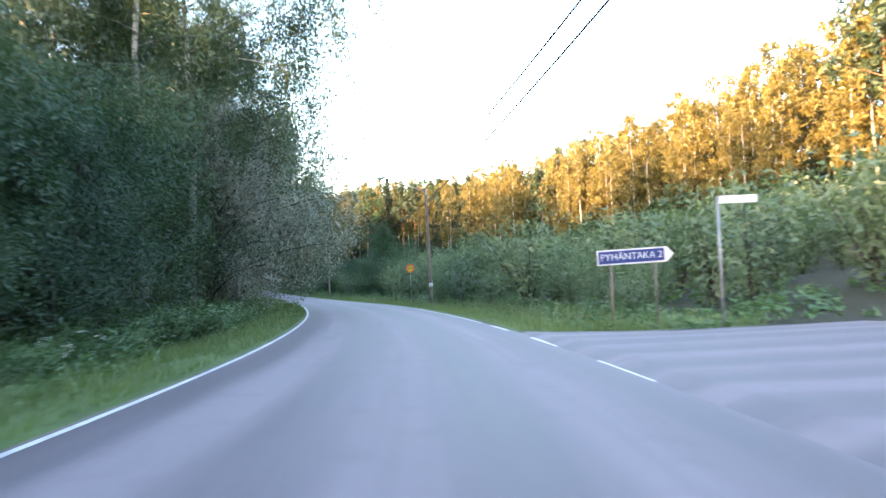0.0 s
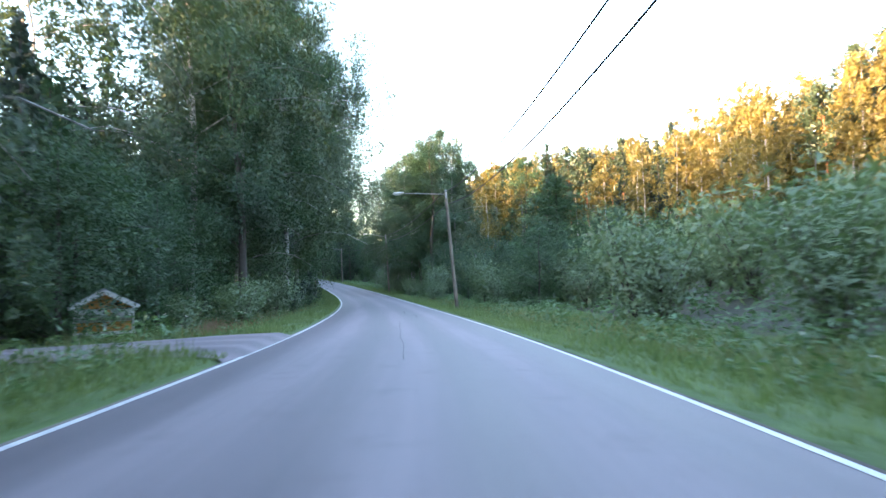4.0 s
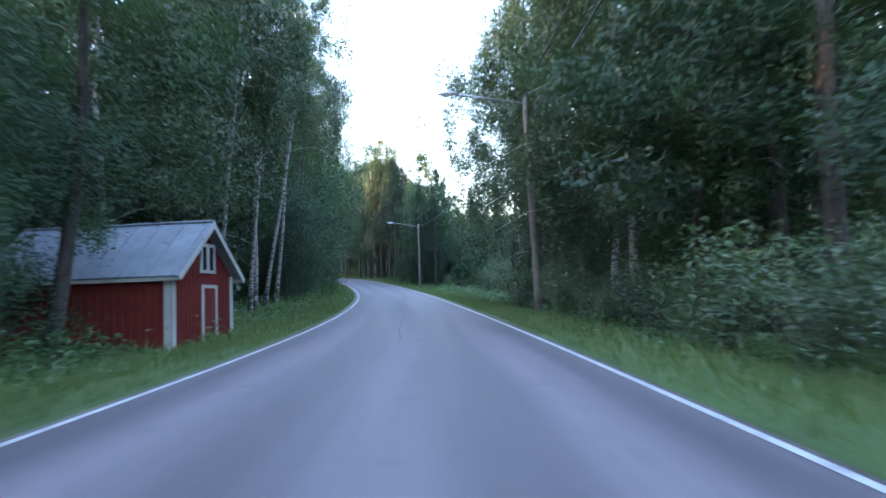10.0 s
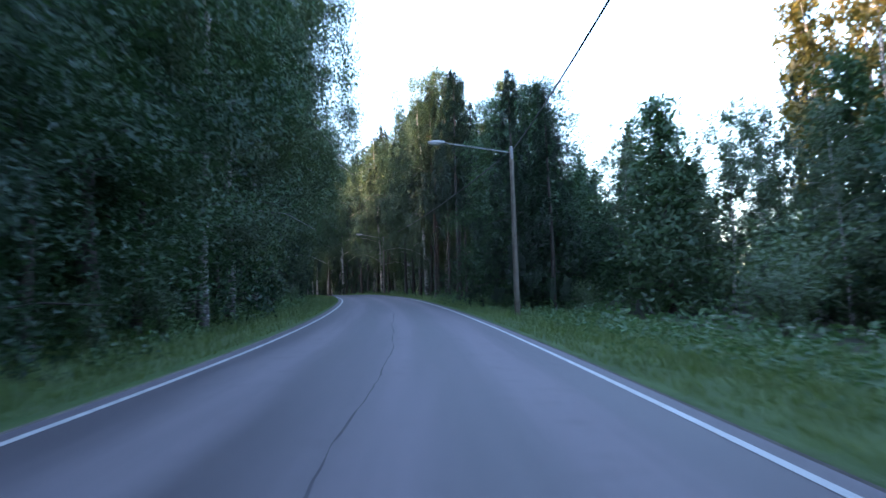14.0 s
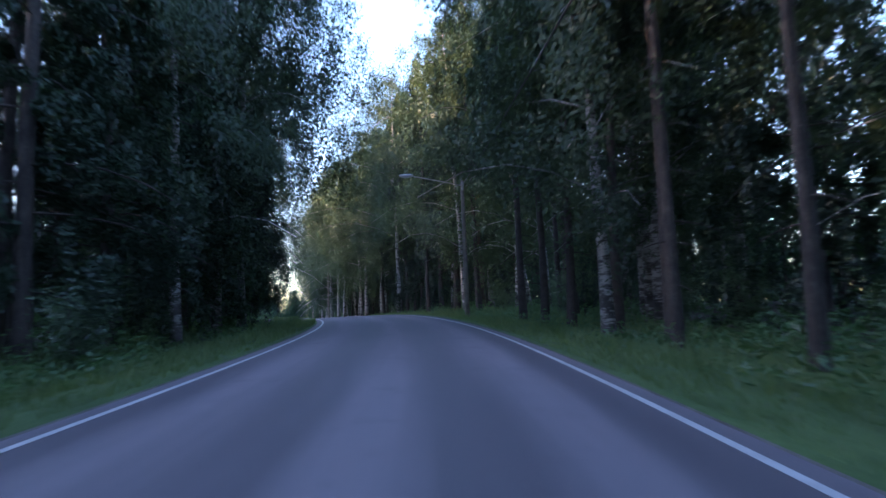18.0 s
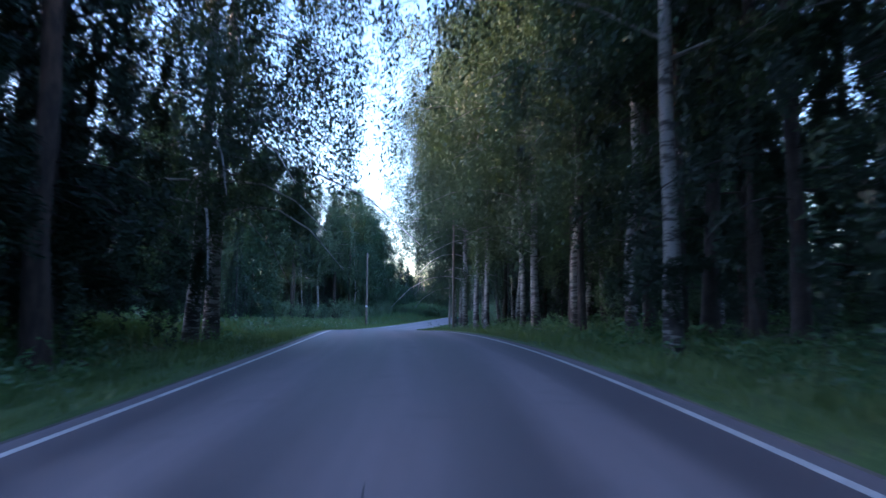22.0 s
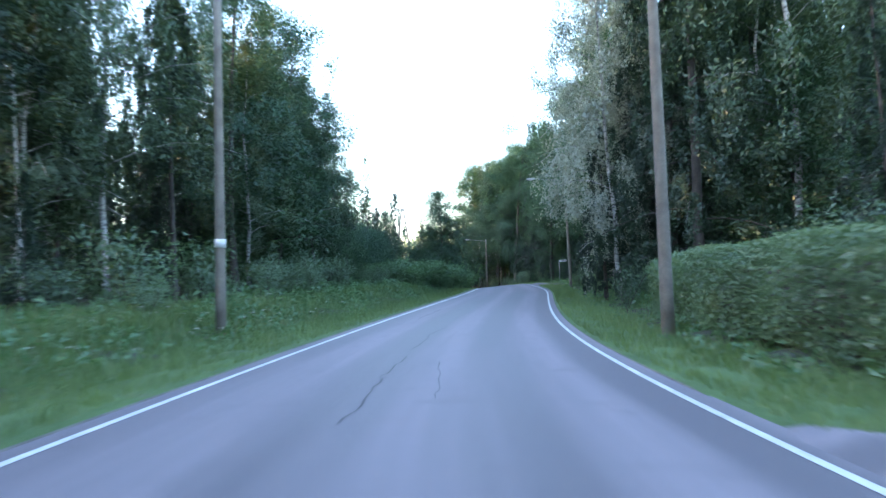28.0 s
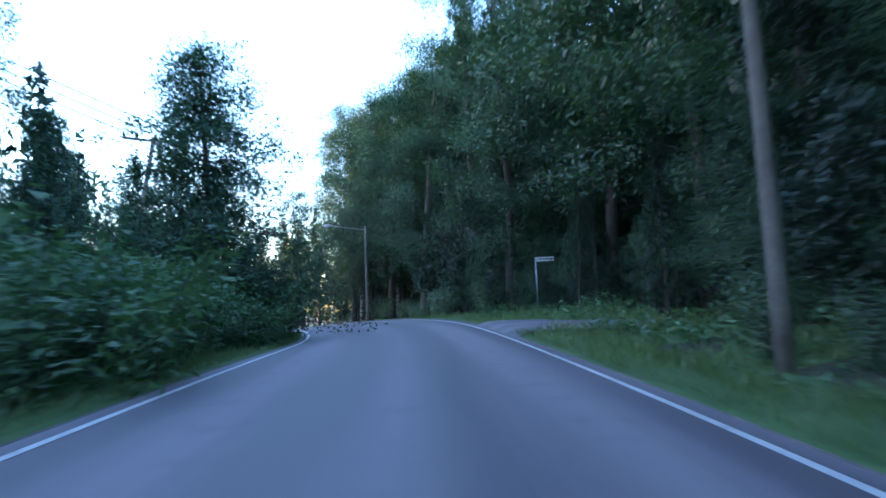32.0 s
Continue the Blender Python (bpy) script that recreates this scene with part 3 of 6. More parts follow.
def grow(rng, pts, height, n_branches, f0, f1, reach, up, droop, leaves, leaf, hang, spread, thick=0.035, shape=0.8, flat=0.0, ldroop=0.3, keep=3):
    """Limbs from a stem with sprays of leaves: returns wood pieces and leaf centres."""
    wood, centres = [], []
    per = max(1, leaves // n_branches)
    golden = rng.uniform(0, 6.28)
    for i in range(n_branches):
        f = f0 + (f1 - f0) * ((i + rng.uniform(0, 0.9)) / n_branches)
        root = along_stem(pts, f)
        ang = golden + i * 2.4 + rng.normal(scale=0.4)
        rel = (f - f0) / (f1 - f0)
        length = reach(rel) * height * rng.uniform(0.65, 1.25)
        t = np.linspace(0, 1, 5)
        out = np.array([math.cos(ang), math.sin(ang), 0.0])
        line = root + out * (t * length)[:, None]
        line[:, 2] += length * (up * t - droop * t ** 2.2)
        if i % keep == 0 or thick > 0.05 or length > 1.1 * reach(rel) * height:
            wood.append(tube(line, np.linspace(thick * (1.2 - rel), 0.008, 5), 4))
        n = max(1, int(per * (0.4 + 1.2 * length / (reach(0.3) * height + 0.01))))
        # leaves gather in a few sprays along the limb
        k = max(3, int(2 + 5 * length / (0.2 * height)))
        qs = rng.beta(1.6, 1.0, k)
        sp = np.stack([np.interp(qs, t, line[:, d]) for d in range(3)], axis=1)
        sp += np.clip(rng.normal(size=(k, 3)), -1.8, 1.8) * spread * np.array([1, 1, 0.7]) * (0.35 + 0.65 * qs)[:, None]
        pick = rng.integers(k, size=n)
        q = qs[pick]
        c = sp[pick] + np.clip(rng.normal(size=(n, 3)), -1.9, 1.9) * spread * 0.5
        c[:, 2] -= np.minimum(rng.exponential(hang, n), 2.4 * hang) * q
        centres.append(c)
    return wood, np.concatenate(centres)


def headroom(c, height):
    """Drop the leaves that would hang low and far out, over the road."""
    r = np.hypot(c[:, 0], c[:, 1])
    return c[(r < 0.12 * height) | (c[:, 2] > 0.24 * height)]


def birch(rng, height, leaves, leaf):
    pts, rad = stem(rng, height, 0.0062 * height, 0.05)
    wood, c = grow(rng, pts, height, 36, 0.15, 0.99, lambda r: 0.05 + 0.16 * math.sin(math.pi * min(1, 0.18 + 0.82 * r)) ** 0.8, 0.75, 0.75, leaves, leaf, 0.055 * height, 0.022 * height, 0.03)
    v, f = leaf_tris(rng, headroom(c, height), leaf, 0.9)
    return [tube(pts, rad, 8)] + wood, (v, f), M_BIRCH, M_BIRCH_LEAF


def old_birch(rng, height, leaves, leaf):
    """A tall birch with a long clear stem and a wide weeping crown."""
    pts, rad = stem(rng, height, 0.0062 * height, 0.03)
    wood, c = grow(rng, pts, height, 44, 0.30, 0.99, lambda r: 0.07 + 0.19 * math.sin(math.pi * min(1, 0.22 + 0.78 * r)) ** 0.8, 0.75, 0.6, leaves, leaf, 0.06 * height, 0.022 * height, 0.035)
    v, f = leaf_tris(rng, headroom(c, height), leaf, 1.0)
    return [tube(pts, rad, 8)] + wood, (v, f), M_BIRCH, M_BIRCH_LEAF


def slim_birch(rng, height, leaves, leaf):
    """A slender birch, bare for half its height."""
    pts, rad = stem(rng, height, 0.0052 * height, 0.05)
    wood, c = grow(rng, pts, height, 26, 0.5, 0.99, lambda r: 0.05 + 0.12 * math.sin(math.pi * min(1, 0.3 + 0.7 * r)) ** 0.8, 0.75, 0.7, leaves, leaf, 0.05 * height, 0.02 * height, 0.025)
    v, f = leaf_tris(rng, c, leaf, 1.0)
    return [tube(pts, rad, 8)] + wood, (v, f), M_BIRCH, M_BIRCH_LEAF


def weeping_birch(rng, height, leaves, leaf):
    """An old birch whose long limbs droop low over the verge."""
    pts, rad = stem(rng, height, 0.0072 * height, 0.02)
    wood, c = grow(rng, pts, height, 46, 0.17, 0.99, lambda r: 0.07 + 0.13 * math.sin(math.pi * min(1, 0.35 + 0.65 * r)) ** 0.8, 0.35, 0.75, leaves, leaf, 0.075 * height, 0.02 * height, 0.04, keep=1)
    v, f = leaf_tris(rng, headroom(c, height), leaf, 1.2)
    return [tube(pts, rad, 9)] + wood, (v, f), M_BIRCH, M_BIRCH_LEAF


def aspen(rng, height, leaves, leaf):
    pts, rad = stem(rng, height, 0.009 * height, 0.04)
    wood, c = grow(rng, pts, height, 30, 0.17, 0.99, lambda r: 0.06 + 0.15 * math.sin(math.pi * min(1, 0.25 + 0.75 * r)) ** 0.7, 0.7, 0.3, leaves, leaf, 0.012 * height, 0.035 * height, 0.03)
    v, f = leaf_tris(rng, c, leaf, 0.2)
    return [tube(pts, rad, 8)] + wood, (v, f), M_BARK, M_BROAD_LEAF


def rowan(rng, height, leaves, leaf):
    """A full broadleaf tree with foliage to the ground."""
    pts, rad = stem(rng, height * 0.9, 0.012 * height, 0.07)
    wood, c = grow(rng, pts, height, 34, 0.05, 1.0, lambda r: 0.10 + 0.22 * math.sin(math.pi * min(1, 0.22 + 0.72 * r)) ** 0.6, 0.6, 0.35, leaves, leaf, 0.02 * height, 0.06 * height, 0.03)
    c[:, 2] = np.maximum(c[:, 2], 0.25)
    v, f = leaf_tris(rng, c, leaf, 0.2)
    return [tube(pts, rad, 7)] + wood, (v, f), M_BARK, M_BROAD_LEAF


def alder(rng, height, leaves, leaf):
    """A dense broadleaf cone, leafy to the ground."""
    pts, rad = stem(rng, height, 0.011 * height, 0.02)
    wood, c = grow(rng, pts, height, 120, 0.04, 1.0, lambda r: 0.02 + 0.25 * (1 - r) ** 0.75, 0.3, 0.3, leaves, leaf, 0.02 * height, 0.035 * height, 0.03)
    v, f = leaf_tris(rng, c, leaf, 0.2)
    return [tube(pts, rad, 7)] + wood, (v, f), M_BARK, M_BROAD_LEAF


def pale_birch(rng, height, leaves, leaf):
    wood, crown, m_wood, _ = birch(rng, height, leaves, leaf)
    return wood, crown, m_wood, M_WILLOW_LEAF


def spruce(rng, height, leaves, leaf):
    pts, rad = stem(rng, height, 0.0095 * height, 0.012)
    wood, c = grow(rng, pts, height, 96, 0.09, 1.0, lambda r: 0.012 + 0.17 * (1 - r) ** 0.85, 0.02, 0.34, leaves, leaf, 0.022 * height, 0.008 * height, 0.025, keep=6)
    v, f = leaf_tris(rng, c, leaf, 0.5, 0.35)
    return [tube(pts, rad, 7)] + wood, (v, f), M_BARK, M_SPRUCE_LEAF


def tall_spruce(rng, height, leaves, leaf):
    """A forest spruce: bare stem with dead twigs below, a thin crown above."""
    pts, rad = stem(rng, height, 0.0068 * height, 0.015)
    wood, c = grow(rng, pts, height, 60, 0.42, 1.0, lambda r: 0.012 + 0.125 * (1 - r) ** 0.7, -0.05, 0.35, leaves, leaf, 0.025 * height, 0.008 * height, 0.025, keep=5)
    dead, _ = grow(rng, pts, height, 16, 0.08, 0.42, lambda r: 0.045, -0.1, 0.2, 16, leaf, 0.0, 0.0, 0.016, keep=1)
    v, f = leaf_tris(rng, c, leaf, 0.6, 0.3)
    return [tube(pts, rad, 7)] + wood + dead, (v, f), M_BARK, M_SPRUCE_LEAF


def pine(rng, height, leaves, leaf):
    pts, rad = stem(rng, height, 0.0095 * height, 0.03)
    wood, c = grow(rng, pts, height, 22, 0.5, 0.99, lambda r: 0.05 + 0.12 * math.sin(math.pi * min(1, 0.3 + 0.7 * r)) ** 0.7, 0.55, 0.15, leaves, leaf, 0.008 * height, 0.03 * height, 0.05)
    v, f = leaf_tris(rng, c, leaf, 0.0)
    return [tube(pts, rad, 8)] + wood, (v, f), M_PINE, M_PINE_LEAF


# crown takes the leaf colour that has sunlight's gold painted in
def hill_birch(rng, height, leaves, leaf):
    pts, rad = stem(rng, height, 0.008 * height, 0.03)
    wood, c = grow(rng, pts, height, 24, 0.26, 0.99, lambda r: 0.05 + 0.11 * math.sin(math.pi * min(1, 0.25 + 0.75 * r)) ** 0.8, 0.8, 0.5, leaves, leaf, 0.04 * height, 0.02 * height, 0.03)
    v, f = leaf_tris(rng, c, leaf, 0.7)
    return [tube(pts, rad, 6)] + wood, (v, f), M_BIRCH, M_SUN_GOLD_LEAF


def bush(rng, height, leaves, leaf):
    wood, cs = [], []
    for k in range(7):
        a, l = rng.uniform(0, 6.28), rng.uniform(0.6, 1.0) * height
        out = np.array([math.cos(a), math.sin(a), 0]) * rng.uniform(0.15, 0.6) * l
        t = np.linspace(0, 1, 5)
        line = out[None] * (t ** 1.3)[:, None] + np.array([0, 0, 1.0])[None] * (t * l)[:, None]
        line[0, 2] = -0.1
        wood.append(tube(line, np.linspace(0.03, 0.006, 5), 4))
        n = leaves // 7
        q = rng.beta(1.6, 1.0, n)
        c = np.stack([np.interp(q, t, line[:, d]) for d in range(3)], axis=1) + np.clip(rng.normal(size=(n, 3)), -1.8, 1.8) * 0.17 * height * (0.4 + 0.6 * q)[:, None] * np.array([1, 1, 0.6])
        c[:, 2] = np.abs(c[:, 2]) + 0.03
        cs.append(c)
    v, f = leaf_tris(rng, np.concatenate(cs), leaf, 0.2)
    return wood, (v, f), M_BARK, M_SCRUB_LEAF


def willow(rng, height, leaves, leaf):
    """Broad pale willow with hanging curtains down to the ground."""
    pts, rad = stem(rng, height * 0.8, 0.018 * height, 0.08)
    wood, c = grow(rng, pts, height, 64, 0.10, 1.0, lambda r: 0.16 + 0.24 * math.sin(math.pi * min(1, 0.25 + 0.66 * r)) ** 0.6, 0.75, 0.4, leaves, leaf, 0.085 * height, 0.045 * height, 0.06)
    away = np.maximum(np.hypot(c[:, 0], c[:, 1]) - 3.2, 0)
    c[:, 2] = np.maximum(c[:, 2], 0.2 + 0.9 * away * rng.uniform(0.9, 1.6, len(c)) + 0.3 * rng.uniform(size=len(c)))
    v, f = leaf_tris(rng, c, leaf, 1.1)
    return [tube(pts, rad, 8)] + wood, (v, f), M_BARK, M_WILLOW_LEAF


def thicket(rng, height, leaves, leaf):
    """Rank broad-leaved growth in overlapping layers."""
    wood, c = [], []
    for k in range(26):
        a, r = rng.uniform(0, 6.28), 0.75 * height * math.sqrt(rng.uniform())
        l = height * rng.uniform(0.6, 1.0) * (1 - 0.25 * (r / height) ** 2)
        base = np.array([math.cos(a) * r, math.sin(a) * r, -0.1])
        t = np.linspace(0, 1, 4)
        line = base + np.stack([math.cos(a) * 0.35 * t ** 2 * l, math.sin(a) * 0.35 * t ** 2 * l, t * l], axis=1)
        wood.append(tube(line, np.linspace(0.014, 0.005, 4), 4))
        n = leaves // 26
        q = rng.uniform(0.15, 1.0, n)
        c.append(np.stack([np.interp(q, t, line[:, d]) for d in range(3)], axis=1) + rng.normal(size=(n, 3)) * np.array([0.22, 0.22, 0.08]))
    v, f = leaf_tris(rng, np.concatenate(c), leaf, 0.35, 0.6)
    return wood, (v, f), M_BARK, M_HERB


KINDS = {
    "willow": (willow, "willow_tree", "broad silvery-green willow with hanging foliage beside the verge", "tree"),
    "thicket": (thicket, "thicket", "rank broad-leaved green thicket on the road bank", "bush"),
    "birch": (birch, "birch_tree", "tall birch with white bark and drooping leafy twigs", "tree"),
    "aspen": (aspen, "aspen_tree", "tall slender deciduous tree with grey bark and dense green leaves", "tree"),
    "alder": (alder, "alder_tree", "dense cone-shaped broadleaf tree, dark green", "tree"),
    "pale": (pale_birch, "birch_tree", "tall birch with pale grey-green hanging leaves", "tree"),
    "old": (old_birch, "birch_tree", "tall old birch with a clear white stem and weeping crown", "tree"),
    "slim": (slim_birch, "birch_tree", "slender leaning birch, white stem bare for half its height", "tree"),
    "weeping": (weeping_birch, "birch_tree", "old birch with long limbs drooping low beside the road", "tree"),
    "rowan": (rowan, "deciduous_tree", "dense roadside deciduous tree, leafy down to the ground", "tree"),
    "spruce": (spruce, "spruce_tree", "dark green spruce with drooping branches", "tree"),
    "bare": (tall_spruce, "spruce_tree", "tall forest spruce with a bare lower trunk and thin crown", "tree"),
    "pine": (pine, "pine_tree", "tall pine with reddish upper trunk and high crown", "tree"),
    "bush": (bush, "bush", "leafy green bush at the forest edge", "bush"),
    "hill": (hill_birch, "birch_tree", "slim birch with yellow-green crown on the hillside", "tree"),
}
MESHES = {}


def cat_of(kind):
    return KINDS[kind][3]



def tree_meshes(kind, detail, variant):
    """Trunk and crown meshes of unit-free size: built at 18 m (bushes at 2.5 m) and scaled a little."""
    key = (kind, detail, variant)
    if key not in MESHES:
        make, name, *_ = KINDS[kind]
        rng = np.random.default_rng(abs(hash((len(kind) * 7 + ord(kind[0]) * 31, variant * 101))) % 100000)
        leaves, leaf = {"close": (44000, 0.094), "near": (24000, 0.127), "row": (6500, 0.24), "mid": (1900, 0.47), "inner": (1000, 0.5), "far": (450, 0.8), "belt": (240, 1.25)}[detail]
        height = 18.0
        if kind == "rowan":
            height, leaves, leaf = 9.0, int(leaves * 0.55), leaf * 0.92
        if kind == "alder":
            height, leaf = 12.0, leaf * 1.15
        if kind == "pale":
            leaves, leaf = 20000, 0.12
        if kind == "hill":
            leaves, leaf = 1700, 0.40
        if kind == "old":
            leaves = int(leaves * 1.15)
        if kind == "willow":
            height, leaves, leaf = 14.0, 45000, 0.135
        if kind == "thicket":
            height, leaves, leaf = 2.5, 5200, 0.13
        if kind == "bush":
            height, leaves, leaf = (2.5, 2700, 0.10) if detail == "close" else (2.5, 1250, 0.15)
        if kind == "spruce":
            leaves = int(leaves * 1.1)
        if kind == "slim":
            leaves = int(leaves * 0.5)
        if kind == "bare":
            leaves = int(leaves * 0.7)
        wood, crown, m_wood, m_leaf = make(rng, height, leaves, leaf)
        if detail in ("inner", "far", "belt") and cat_of(kind) != "bush":
            wood = wood[:1]
        wv, wf = join(wood)
        crown = (turn_out(crown[0], height), crown[1])
        leafage = mesh_np(name + "_crown", crown[0], crown[1], [m_leaf], smooth=True)
        round_off(leafage, crown[0], height)
        MESHES[key] = (mesh_np(name + "_trunk", wv, wf, [m_wood], smooth=True), leafage, height, (wv, wf), crown, (m_wood, m_leaf))
    return MESHES[key]


def plant(kind, s, u, height, rng, detail="near", variants=2, label="", group="", lean=0.0, wide=1.0, sway=1.0):
    variant = int(rng.integers(variants))
    if detail == "mid":
        detail = "row"
    if kind == "bush" and abs(u) < 12.5:
        detail = "close"
    if detail == "near" and abs(u) < 10.0 and kind not in ("willow", "thicket", "bush", "pale"):
        detail = "close"
    trunk, crown, base, *_ = tree_meshes(kind, detail, variant)
    _, name, text, cat = KINDS[kind]
    top = new(name)
    top.empty_display_size = 0.3
    wood = part("stem" if cat == "bush" else "trunk", trunk, top)
    if cat == "bush":
        tagged(wood, "thin brown stems", kind="stuff")
    part("foliage" if cat == "bush" else "crown", crown, top)
    k = height / base
    tilt = 1.0 if kind in ("spruce", "bare", "alder") else 2.5
    tilt *= sway
    x, y, h = on_road(s, u)
    z = float(ground_z(x, y)[0])
    m = pose(float(x), float(y), z, 0, 0, math.degrees(float(h))) @ pose(0, 0, 0, rng.normal() * tilt, lean + rng.normal() * tilt, 0) @ pose(0, 0, 0, 0, 0, rng.uniform(0, 360))
    w = k * wide * rng.uniform(0.92, 1.15) * {"birch": 1.18, "aspen": 1.18, "pale": 1.18, "old": 1.12, "alder": 1.2}.get(kind, 1.0)
    top.matrix_basis = m @ Matrix.Diagonal((w, w, k, 1))
    return tagged(top, label or text, cat, group)


def stand(rng, s0, s1, u0, u1, spacing, mix, heights, detail):
    """Trees of several kinds, scattered evenly over a stretch of the plan."""
    kinds, weights = list(mix), np.array(list(mix.values()), float)
    weights /= weights.sum()
    lo, hi = min(u0, u1), max(u0, u1)
    ns, nu = max(1, int((s1 - s0) / spacing)), max(1, int((hi - lo) / spacing))
    for i in range(ns):
        for j in range(nu):
            s = s0 + (i + rng.uniform(0.05, 0.95)) * (s1 - s0) / ns
            u = lo + (j + rng.uniform(0.05, 0.95)) * (hi - lo) / nu
            k = kinds[rng.choice(len(kinds), p=weights)]
            if k == "rowan" and abs(u) < 8.0:
                u += math.copysign(1.4, u)
            if k in ("spruce", "alder") and abs(u) < 9.0:
                u = math.copysign(rng.uniform(8.6, 9.6), u)
            plant(k, s, u, rng.uniform(*heights) * (0.5 if k == "rowan" else 1.0), rng, detail)


def woodland(rng, name, s0, s1, u0, u1, spacing, mix, heights, detail, label):
    """A far wood: one joined mesh of many trees."""
    kinds, weights = list(mix), np.array(list(mix.values()), float)
    weights /= weights.sum()
    lo, hi = min(u0, u1), max(u0, u1)
    ns, nu = max(1, int((s1 - s0) / spacing)), max(1, int((hi - lo) / spacing))
    mats, vs, fq, ft, mq, mt, off = [], [], [], [], [], [], 0
    for i in range(ns):
        for j in range(nu):
            s = s0 + (i + rng.uniform(0.05, 0.95)) * (s1 - s0) / ns
            u = lo + (j + rng.uniform(0.05, 0.95)) * (hi - lo) / nu
            k = kinds[rng.choice(len(kinds), p=weights)]
            _, _, base, (wv, wf), (cv, cf), (mw, ml) = tree_meshes(k, detail, int(rng.integers(3)))
            for mm in (mw, ml):
                if mm not in mats:
                    mats.append(mm)
            x, y, h = on_road(s, u)
            z = float(ground_z(x, y)[0])
            sc = rng.uniform(*heights) / base
            a = rng.uniform(0, 6.28)
            rot = np.array([[math.cos(a), -math.sin(a), 0], [math.sin(a), math.cos(a), 0], [0, 0, 1]]) * sc
            for v, f, mm, fl, ml_ in ((wv, wf, mw, fq, mq), (cv, cf, ml, ft, mt)):
                vs.append(v @ rot.T + np.array([float(x), float(y), z]))
                fl.append(f + off)
                ml_.append(np.full(len(f), mats.index(mm)))
                off += len(v)
    me = mesh_np(name, np.concatenate(vs), [np.concatenate(fq), np.concatenate(ft)], mats, np.concatenate(mq + mt))
    tagged(new(name, me), label, "woodland", kind="stuff")


rng = np.random.default_rng(11)
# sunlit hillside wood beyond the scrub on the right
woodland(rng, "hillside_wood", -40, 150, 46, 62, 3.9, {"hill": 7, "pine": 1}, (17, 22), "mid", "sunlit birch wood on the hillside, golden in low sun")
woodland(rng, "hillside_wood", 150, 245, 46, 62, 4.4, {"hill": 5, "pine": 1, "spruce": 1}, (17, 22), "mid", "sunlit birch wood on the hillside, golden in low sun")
woodland(rng, "hillside_scrub", -30, 240, 40, 60, 6.0, {"rowan": 1}, (5, 9), "far", "leafy scrub at the foot of the hillside wood")
woodland(rng, "far_wood", -60, 232, 62, 86, 6.0, {"hill": 4, "spruce": 3, "rowan": 2}, (15, 22), "far", "dense mixed wood climbing the hill")
woodland(rng, "wood_beyond", 462, 590, -50, -14, 6.5, {"birch": 3, "spruce": 4, "rowan": 2}, (9, 15), "far", "distant mixed wood beyond the crest")
woodland(rng, "wood_beyond", 500, 600, 10, 45, 6.0, {"birch": 3, "spruce": 4, "aspen": 2}, (15, 20), "far", "distant mixed wood beyond the crest")
woodland(rng, "scrub", 20, 158, 15, 45, 4.4, {"bush": 1}, (2.6, 5.6), "near", "dense leafy scrub below the hillside")
woodland(rng, "scrub", 166, 216, 16, 40, 4.6, {"bush": 1}, (2.2, 5.0), "near", "dense leafy scrub in the hollow")
woodland(rng, "wood_beyond", 420, 515, 15, 30, 3.6, {"spruce": 4, "aspen": 1}, (20, 24), "far", "dense dark spruce wood behind the roadside trees")
# woods on the left, casting the evening shade
# out of view and made low, so that the sun passes over
woodland(rng, "left_wood", -60, 18, -48, -25, 7.0, {"birch": 3, "spruce": 3, "rowan": 3}, (9, 12), "far", "low unseen mixed wood, kept down to let the sun past")
woodland(rng, "left_wood", 18, 300, -48, -25, 7.0, {"birch": 3, "spruce": 3, "pine": 1, "rowan": 3}, (16, 21), "far", "deep mixed wood standing in evening shade")
woodland(rng, "left_wood", 300, 430, -80, -52, 7.0, {"birch": 2, "spruce": 4, "rowan": 2}, (12, 16), "far", "deep mixed wood behind the meadow")
# spruces added as a sun block; the tall last belt raises the shade
woodland(rng, "spruce_belt", -260, 380, -66, -52, 4.0, {"spruce": 1}, (16, 20), "belt", "dense spruce belt added to block the low sun")
woodland(rng, "spruce_belt", 370, 428, -76, -60, 3.8, {"spruce": 1}, (15, 19), "belt", "dense spruce belt added to block the low sun")
woodland(rng, "spruce_belt", 428, 520, -72, -58, 3.4, {"spruce": 1}, (26, 29), "belt", "dense spruce belt added to block the low sun")
# outer forest added over bare ground; the left one also blocks sun
woodland(rng, "wide_forest", -110, 560, -210, -70, 11.0, {"spruce": 3, "rowan": 1}, (11, 15), "belt", "wide dark forest added far to the left, thickening the shade")
woodland(rng, "wide_forest", -110, 226, 90, 200, 12.0, {"spruce": 2, "rowan": 1}, (12, 16), "belt", "wide forest on top of the hill")
woodland(rng, "inner_wood", 72, 240, -21, -13, 3.4, {"spruce": 4, "alder": 1}, (9, 14), "inner", "dense dark young spruces under the tall trees")
woodland(rng, "inner_wood", 240, 366, 15, 30, 3.2, {"spruce": 3, "rowan": 2}, (5.5, 9.0), "inner", "dense dark young spruces under the tall trees")
woodland(rng, "inner_wood", 238, 366, 34, 62, 4.6, {"spruce": 3, "rowan": 2}, (4.5, 7.5), "far", "low young wood behind the tall trees")
# unseen trees behind the start, added to shape the low sunlight
woodland(rng, "wood_behind", -140, -30, -24, -7, 5.0, {"birch": 2, "spruce": 4}, (9, 13), "far", "unseen mixed wood added along the road behind for shade")
